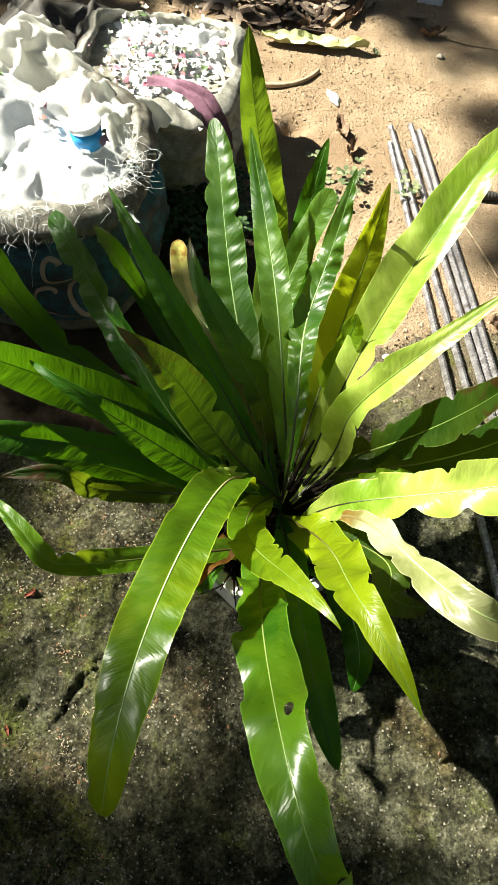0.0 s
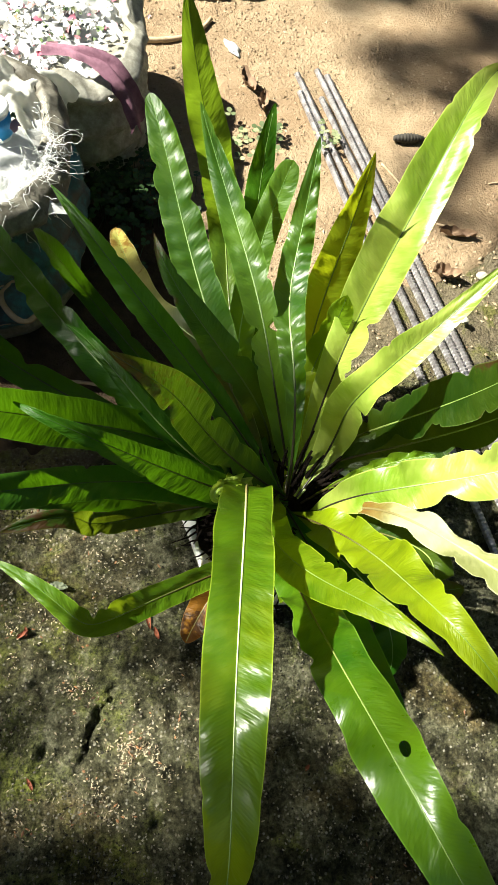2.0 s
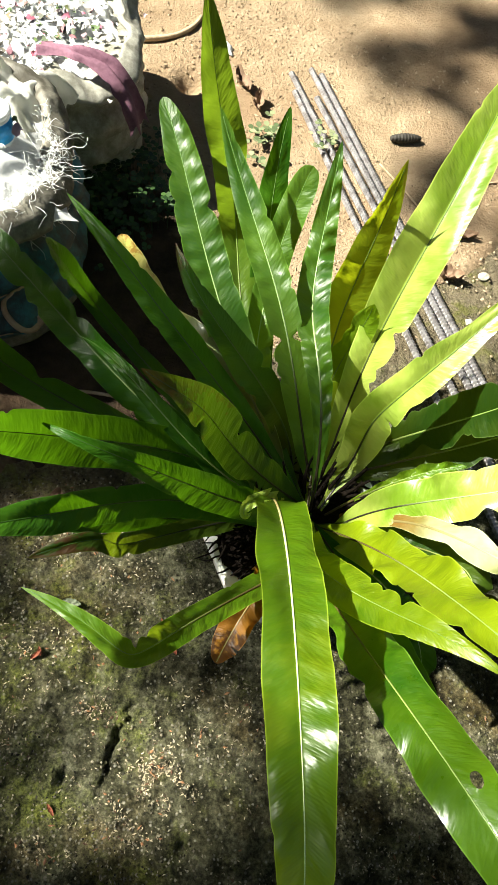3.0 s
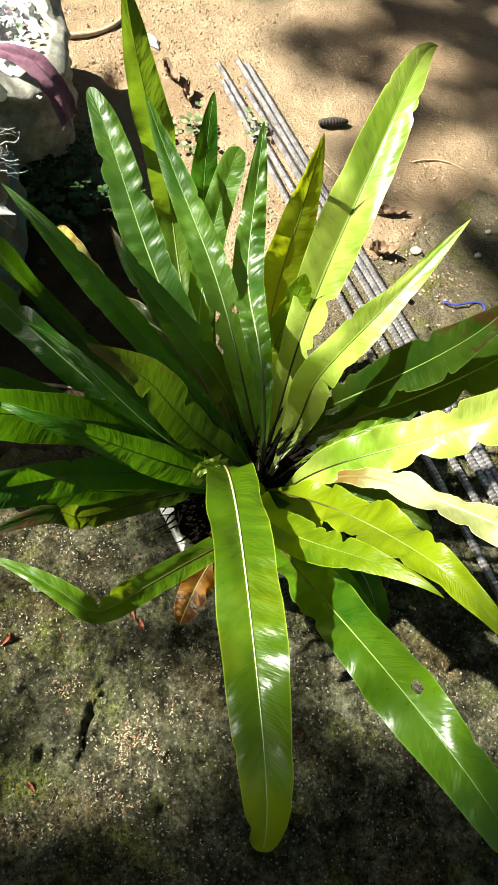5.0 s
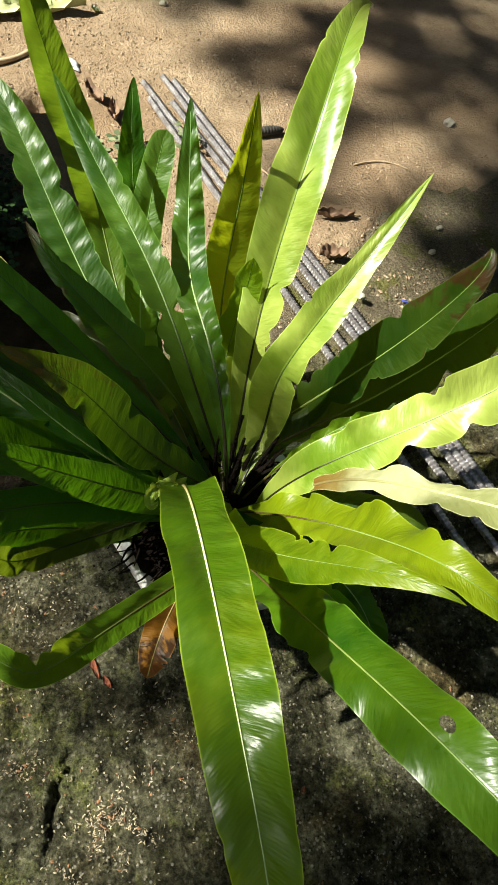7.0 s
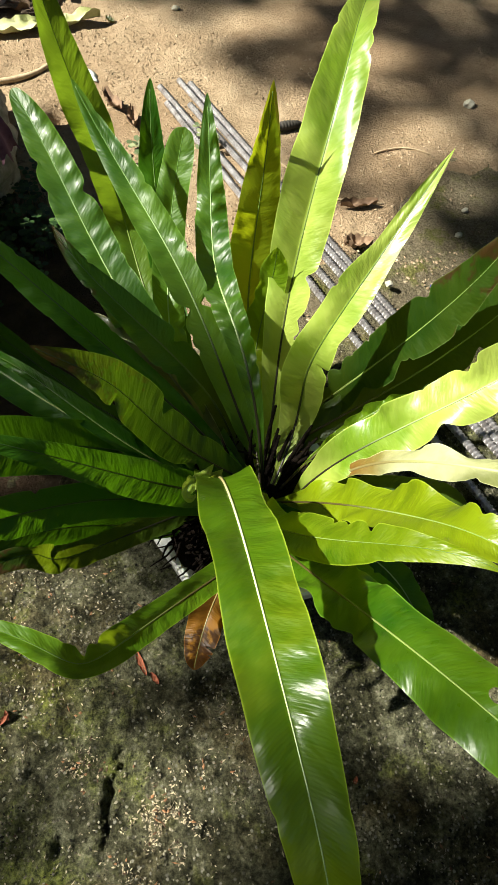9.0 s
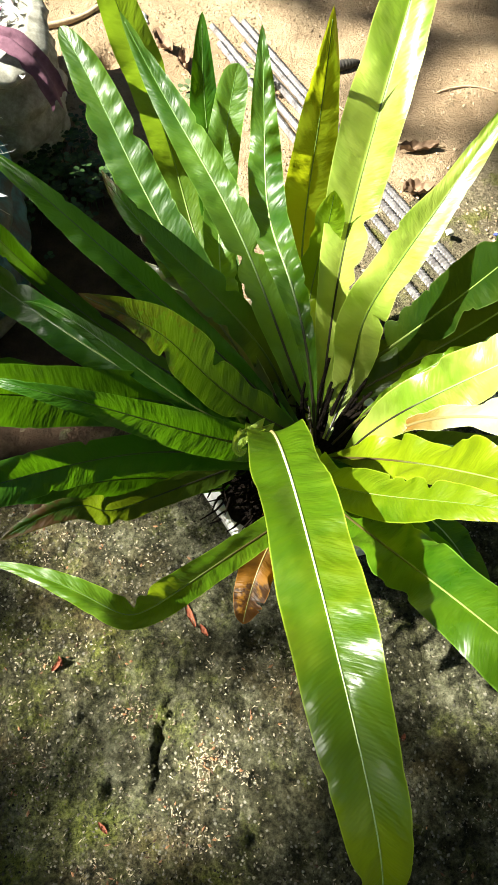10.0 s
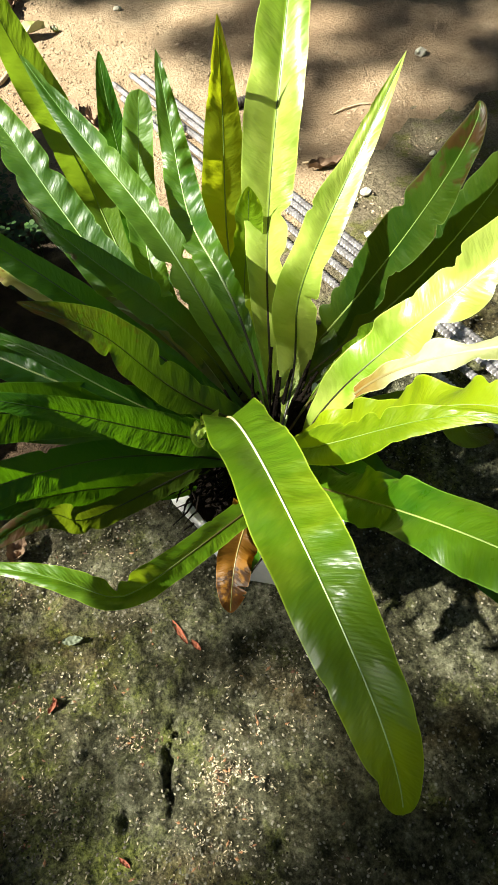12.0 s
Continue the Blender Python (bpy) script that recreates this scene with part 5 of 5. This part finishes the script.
def scatter(name, count, place, make, mat, label, category):
    """Uncountable small bits in one mesh. place: gives x, y or nothing; make: size of a bit."""
    vs, fs = [], []
    rng = random.Random(len(name) * 31)
    tries = 0
    while count and tries < 150000:
        tries += 1
        xy = place(rng)
        if not xy:
            continue
        count -= 1
        x, y = xy
        l, w, h = make(rng)
        a, z = rng.uniform(0, 6.283), surface(x, y)
        c, s = math.cos(a), math.sin(a)
        o = len(vs)
        tip = rng.uniform(-0.3, 0.5) * h
        for dx, dy, dz in ((-l, 0, 0.3 * h + tip), (0, -w, 0.15 * h), (l, 0, 0.3 * h - tip), (0, w, 0.15 * h), (0.1 * l, 0.1 * w, h), (0, 0, -0.3 * h)):
            vs.append((x + dx * c - dy * s, y + dx * s + dy * c, z + dz))
        fs += [(o + i, o + (i + 1) % 4, o + 4) for i in range(4)] + [(o + (i + 1) % 4, o + i, o + 5) for i in range(4)]
    tagged(new(name, mesh(name, vs, fs, mat, smooth=False)), label, category, kind="stuff")


HEAPS = [(-0.11, 0.225, 0.045, 0.035), (-0.115, 0.22, 0.05, 0.035), (-0.10, 0.23, 0.035, 0.03), (-0.13, 0.17, 0.04, 0.03), (-0.30, 0.43, 0.04, 0.04), (-0.27, 0.14, 0.05, 0.03), (-0.36, 0.30, 0.04, 0.05), (-0.21, 0.33, 0.03, 0.03), (-0.10, 0.02, 0.06, 0.04), (0.24, 0.05, 0.05, 0.04), (-0.42, 0.52, 0.05, 0.05), (-0.25, 0.62, 0.06, 0.03), (0.02, 0.30, 0.05, 0.05)]


def on_slab(rng):
    if rng.random() < 0.16:
        cx, cy, sx, sy = rng.choice(HEAPS)
        x, y = rng.gauss(cx, sx * 0.8), rng.gauss(cy, sy * 0.8)
        return (x, y) if nz(x * 30, y * 30, 9.9) > -0.05 else None
    x, y = rng.uniform(-0.75, 0.75), rng.uniform(-0.45, 1.0)
    if y > edge_y(x) - 0.02 or (x - POT_X) ** 2 + (y - POT_Y) ** 2 < 0.012:
        return None
    return (x, y) if nz(x * 7, y * 7, 3.3) * 0.9 + 0.9 * nz(x * 26, y * 26, 4.4) + (0.12 if x < 0.05 else -0.28) + rng.uniform(-0.75, 0.05) > 0 else None


def on_soil(rng):
    x, y = rng.uniform(-0.5, 1.0), rng.uniform(0.75, 2.75)
    if y < edge_y(x) + 0.02 or (x < 0.08 and y < 1.55):
        return None
    return (x, y) if nz(x * 4, y * 4, 6.3) + (0.35 if x < 0.45 else -0.2) + rng.uniform(-0.5, 0.2) > 0 else None


def on_edge(rng):
    x, y = rng.uniform(0.1, 1.3), rng.uniform(0.7, 1.6)
    return (x, y) if nz(x * 9, y * 9, 1.3) + rng.uniform(-0.5, 0.1) > 0 and abs(y - edge_y(x)) < 0.25 else None


scatter("husk_flakes", 5200, on_slab, lambda r: (r.choice((0.0013, 0.0018, 0.0026, 0.0036)) * r.uniform(0.7, 1.3), r.uniform(0.0005, 0.0014), r.uniform(0.0008, 0.0022)), HUSK, "scattered pale husk flakes on dark concrete", "husks")
scatter("soil_clods", 3200, on_soil, lambda r: (r.choice((0.002, 0.003, 0.004, 0.007)) * r.uniform(0.7, 1.2), r.uniform(0.002, 0.005), r.uniform(0.002, 0.005)), CLOD, "loose crumbs and clods of dry soil", "soil clods")
GRIT = plain_material("concrete_grit", (0.016, 0.015, 0.010), (0.24, 0.22, 0.16), 60.0, 0.9, 0.15, island=True)


def on_slab_all(rng):
    x, y = rng.uniform(-0.7, 0.7), rng.uniform(-0.4, 1.0)
    return (x, y) if y < edge_y(x) and nz(x * 9, y * 9, 7.3) + rng.uniform(-0.3, 0.5) > 0 else None


scatter("concrete_grit", 14000, on_slab_all, lambda r: (r.uniform(0.0012, 0.0032), r.uniform(0.0010, 0.0026), r.uniform(0.0006, 0.0018)), GRIT, "rough grit on the weathered concrete", "grit")
scatter("leaf_crumbs", 330, on_slab, lambda r: (r.uniform(0.002, 0.006), r.uniform(0.001, 0.0025), r.uniform(0.001, 0.003)), plain_material("leaf_crumbs", (0.07, 0.035, 0.018), (0.34, 0.17, 0.08), 60.0, 0.8, island=True), "brown and orange leaf crumbs on concrete", "leaf litter")
scatter("gravel", 700, on_edge, lambda r: (r.uniform(0.002, 0.006), r.uniform(0.002, 0.005), r.uniform(0.002, 0.004)), CLOD, "grit along the worn concrete edge", "gravel")


# ---- weeds ----
def weed_patch(name, cx, cy, spread, count, height, label, seed, size=0.012, mat=WEED):
    vs, fs = [], []
    rng = random.Random(seed)
    for _ in range(count):
        x, y = rng.gauss(cx, spread), rng.gauss(cy, spread)
        z0 = surface(x, y)
        h = rng.uniform(0.3, 1.0) * height
        tx, ty = x + rng.gauss(0, 0.012), y + rng.gauss(0, 0.012)
        v, f, _ = tube([(x, y, z0), ((x + tx) / 2, (y + ty) / 2, z0 + h * 0.6), (tx, ty, z0 + h)], 0.0006, 3)
        o = len(vs)
        vs += v
        fs += [tuple(o + q for q in g) for g in f]
        turn = rng.uniform(0, 6.28)
        for lobe in range(3):
            a = turn + lobe * 2.094
            l, w = size * rng.uniform(0.7, 1.3), size * 0.55
            d, b = np.array([math.cos(a), math.sin(a), rng.uniform(-0.1, 0.35)]), np.array([-math.sin(a), math.cos(a), 0])
            c = np.array([tx, ty, z0 + h])
            o = len(vs)
            vs += [c, c + d * l * 0.5 + b * w, c + d * l * 0.95 + b * w * 0.6, c + d * l, c + d * l * 0.95 - b * w * 0.6, c + d * l * 0.5 - b * w]
            fs += [(o, o + 1, o + 2, o + 3), (o, o + 3, o + 4, o + 5)]
    tagged(new(name, mesh(name, vs, fs, mat)), label, "weeds", kind="stuff")


weed_patch("weeds", -0.14, 1.44, 0.075, 220, 0.07, "small three-lobed weeds growing in the shade by sacks", 5)
weed_patch("weeds", 0.17, 1.64, 0.045, 26, 0.03, "low pale weed sprigs growing on soil", 6, 0.014, DRYWEED)
weed_patch("weeds", 0.37, 1.66, 0.022, 12, 0.04, "low pale weed sprigs growing on soil", 7, 0.012, DRYWEED)


def grass_tufts():
    rng = random.Random(2)
    vs, fs = [], []
    for _ in range(900):
        x, y = rng.uniform(-0.6, 2.6), rng.uniform(3.02, 3.7)
        y += 0.08 * math.sin(x * 5)
        h, a = rng.uniform(0.08, 0.32), rng.uniform(0, 6.28)
        b = np.array([x, y, surface(x, y) - 0.005])
        d = np.array([math.cos(a) * 0.5, math.sin(a) * 0.5, 1.0])
        s = np.array([-math.sin(a), math.cos(a), 0]) * 0.004
        o = len(vs)
        m = b + d * h * 0.5
        e = b + d * h + np.array([0, -0.05, -h * 0.25])
        vs += [b - s, b + s, m + s * 0.8, e, m - s * 0.8]
        fs += [(o, o + 1, o + 2, o + 4), (o + 4, o + 2, o + 3)]
    tagged(new("grass", mesh("grass", vs, fs, WEED)), "dark grass tufts along the yard edge", "grass", kind="stuff")


grass_tufts()


def debris_heap():
    """Dry bark, husks and leaf bits piled at the far corner of the yard."""
    rng = random.Random(44)
    vs, fs = [], []
    for _ in range(520):
        x, y = rng.gauss(-0.10, 0.16), rng.gauss(2.62, 0.20)
        if y < 2.33 or (x > 0.12 and y < 2.5):
            continue
        l, w, a = rng.uniform(0.015, 0.06), rng.uniform(0.006, 0.022), rng.uniform(0, 6.28)
        z = surface(x, y) + 0.055 * math.exp(-((x + 0.12) ** 2 + (y - 2.7) ** 2) / 0.05) * rng.random() + 0.003
        d = np.array([math.cos(a), math.sin(a), rng.uniform(-0.35, 0.35)])
        s = np.array([-math.sin(a), math.cos(a), rng.uniform(-0.4, 0.4)])
        c, o = np.array([x, y, z + 0.012]), len(vs)
        up = np.array([0, 0, 0.35 * w])
        vs += [c - d * l, c - d * l * 0.3 + s * w, c + d * l * 0.5 + s * w * 0.8, c + d * l, c + d * l * 0.5 - s * w * 0.8, c - d * l * 0.3 - s * w, c + up, c - up]
        fs += [(o + i, o + (i + 1) % 6, o + 6) for i in range(6)] + [(o + (i + 1) % 6, o + i, o + 7) for i in range(6)]
    m = plain_material("bark_bits", (0.045, 0.032, 0.024), (0.34, 0.26, 0.19), 40.0, 0.9, 0.1, island=True)
    tagged(new("debris", mesh("debris", vs, fs, m, smooth=False)), "heap of dry bark and leaf debris", "debris", kind="stuff")


debris_heap()
crumple("green_plastic", 0.62, 3.03, 0.01, 0.13, 0.06, 0.05, plain_material("green_plastic", (0.01, 0.05, 0.045), (0.03, 0.13, 0.11), 20.0, 0.4), 31.0, "crumpled dark green plastic sheet at yard edge", "plastic waste", sharp=0.7)
crumple("plastic_rag", 0.30, 2.93, 0.01, 0.05, 0.045, 0.05, STONE, 37.0, "greyish crumpled plastic scrap beside the pipe", "plastic waste", n=20, sharp=0.8)
lump("broken_tile", 1.86, 2.86, 0.075, 0.045, 0.008, STONE, "flat broken tile piece on soil beside rock", "tile", 5.0, 3, 0.3, turn=10)
lump("pink_scrap", 1.56, 3.0, 0.022, 0.012, 0.006, RED, "small pink plastic scrap on dark soil", "litter", 6.0, 2, 0.6)


# ---- unseen tree and foliage overhead and around, added to shade the yard ----
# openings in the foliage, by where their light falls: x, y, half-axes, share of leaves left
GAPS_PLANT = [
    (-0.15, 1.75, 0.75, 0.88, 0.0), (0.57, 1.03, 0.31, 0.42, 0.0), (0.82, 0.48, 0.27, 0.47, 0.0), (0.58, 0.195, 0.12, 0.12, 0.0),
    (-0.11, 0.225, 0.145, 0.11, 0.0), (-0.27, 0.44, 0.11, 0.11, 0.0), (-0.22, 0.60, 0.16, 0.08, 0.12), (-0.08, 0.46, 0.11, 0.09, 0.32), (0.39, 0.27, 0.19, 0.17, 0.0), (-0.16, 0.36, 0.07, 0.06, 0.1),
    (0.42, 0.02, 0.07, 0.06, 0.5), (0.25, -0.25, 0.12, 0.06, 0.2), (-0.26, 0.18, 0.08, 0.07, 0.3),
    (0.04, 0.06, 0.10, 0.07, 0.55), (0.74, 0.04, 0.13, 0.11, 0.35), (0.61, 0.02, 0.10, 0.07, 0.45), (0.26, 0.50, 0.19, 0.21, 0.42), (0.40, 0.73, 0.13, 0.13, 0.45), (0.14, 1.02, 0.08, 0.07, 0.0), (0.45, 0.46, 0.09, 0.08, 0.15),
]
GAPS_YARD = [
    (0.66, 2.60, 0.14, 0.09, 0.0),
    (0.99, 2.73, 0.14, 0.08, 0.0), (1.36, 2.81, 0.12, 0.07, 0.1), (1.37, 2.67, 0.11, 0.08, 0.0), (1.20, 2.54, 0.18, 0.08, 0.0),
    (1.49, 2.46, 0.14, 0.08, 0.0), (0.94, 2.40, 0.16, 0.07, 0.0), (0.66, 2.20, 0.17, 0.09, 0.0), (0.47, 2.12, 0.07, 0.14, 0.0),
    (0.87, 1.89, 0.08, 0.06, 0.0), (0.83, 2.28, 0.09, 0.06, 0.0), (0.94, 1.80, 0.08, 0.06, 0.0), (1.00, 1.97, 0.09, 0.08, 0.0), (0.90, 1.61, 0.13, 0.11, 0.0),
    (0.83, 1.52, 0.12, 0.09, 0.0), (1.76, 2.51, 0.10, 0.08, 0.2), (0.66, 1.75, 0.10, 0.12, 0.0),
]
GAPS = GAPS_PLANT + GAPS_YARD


def build_tree():
    tree = tagged(new("shade_tree"), "broad leafy tree overhead shading the yard", "tree")
    rng = random.Random(21)
    vs, fs = [], []
    for k in range(38000):
        gx, gy = rng.uniform(-2.6, 3.6), rng.uniform(-2.2, 4.6)
        if k >= 27000:
            # thinner unseen foliage on the side away from the sun, added against sky light
            gx, gy = rng.uniform(3.6, 9.5), rng.uniform(-5.0, 4.6)
            if nz(gx * 0.9, gy * 0.9, 5.0) < -0.12:
                continue
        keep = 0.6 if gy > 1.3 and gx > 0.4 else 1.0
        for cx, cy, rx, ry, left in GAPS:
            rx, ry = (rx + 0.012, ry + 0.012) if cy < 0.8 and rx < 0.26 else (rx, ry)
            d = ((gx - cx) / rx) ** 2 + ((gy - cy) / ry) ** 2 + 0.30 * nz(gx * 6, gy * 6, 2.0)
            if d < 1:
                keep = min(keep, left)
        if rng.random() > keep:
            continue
        z = 5.6 + 0.5 * nz(gx * 0.8, gy * 0.8, 1.0) + rng.uniform(-0.35, 0.35)
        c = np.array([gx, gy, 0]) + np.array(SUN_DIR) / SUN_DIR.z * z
        l, w = rng.uniform(0.055, 0.095) * (1.0 if k < 27000 else 1.5), rng.uniform(0.026, 0.042) * (1.0 if k < 27000 else 1.5)
        a, tilt = rng.uniform(0, 6.28), rng.uniform(-0.5, 0.5)
        d = np.array([math.cos(a), math.sin(a), tilt])
        b = np.array([-math.sin(a), math.cos(a), rng.uniform(-0.4, 0.4)])
        o = len(vs)
        vs += [c - d * l, c - d * l * 0.3 + b * w, c + d * l * 0.4 + b * w * 0.8, c + d * l, c + d * l * 0.4 - b * w * 0.8, c - d * l * 0.3 - b * w]
        fs += [(o, o + 1, o + 2, o + 3), (o, o + 3, o + 4, o + 5)]
    crown = child("crown", mesh("crown", vs, fs, CANOPY), tree)
    base = np.array([-5.4, 8.4, 0.0])
    v, f, w = tube(bezier([base, base + (0.1, -0.1, 1.6), base + (0.5, -0.2, 3.0), base + (1.6, -0.6, 4.6)], 16), np.linspace(0.20, 0.07, 16), 12)
    child("trunk", mesh("trunk", v, f, BARK, w), tree)
    for dx, dy in ((3.2, -1.6), (2.2, 0.6), (1.4, -2.6)):
        s = base + (0.6, -0.25, 3.1)
        v, f, w = tube(bezier([s, s + (dx * 0.4, dy * 0.4, 1.2), s + (dx * 0.8, dy * 0.8, 1.5), s + (dx, dy, 1.3)], 12), np.linspace(0.08, 0.02, 12), 8)
        child("limb", mesh("limb", v, f, BARK, w), tree)


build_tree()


def build_sky_blocker():
    """Unseen ring of foliage, added on all sides to block low sky light."""
    rng = random.Random(33)
    vs, fs, cols, rows = [], [], 120, 14
    for i in range(rows):
        f = i / (rows - 1)
        for k in range(cols):
            a = 2 * math.pi * k / cols
            r = 5.6 + 0.8 * f + 0.7 * nz(math.cos(a) * 4, math.sin(a) * 4, f * 3)
            top = 3.4 + 1.0 * nz(math.cos(a) * 3, math.sin(a) * 3, 9.0)
            vs.append((0.6 + r * math.cos(a), 0.2 + r * math.sin(a), -0.05 + top * f))
    fs = grid_faces(rows, cols, True)
    for _ in range(9000):
        a, f = rng.uniform(0, 6.283), rng.random() ** 0.8
        r = rng.uniform(5.0, 6.3)
        c = np.array([0.6 + r * math.cos(a), 0.2 + r * math.sin(a), 0.05 + 3.6 * f])
        t, l = rng.uniform(0, 6.28), rng.uniform(0.08, 0.2)
        d = np.array([math.cos(t), math.sin(t), rng.uniform(-0.8, 0.4)])
        s = np.array([-math.sin(t), math.cos(t), rng.uniform(-0.5, 0.5)])
        o = len(vs)
        vs += [c - d * l, c + s * l * 0.45, c + d * l, c - s * l * 0.45]
        fs.append((o, o + 1, o + 2, o + 3))
    tagged(new("undergrowth", mesh("undergrowth", vs, fs, CANOPY)), "unseen ring of green foliage that blocks low sky light", "bushes", kind="stuff")


build_sky_blocker()
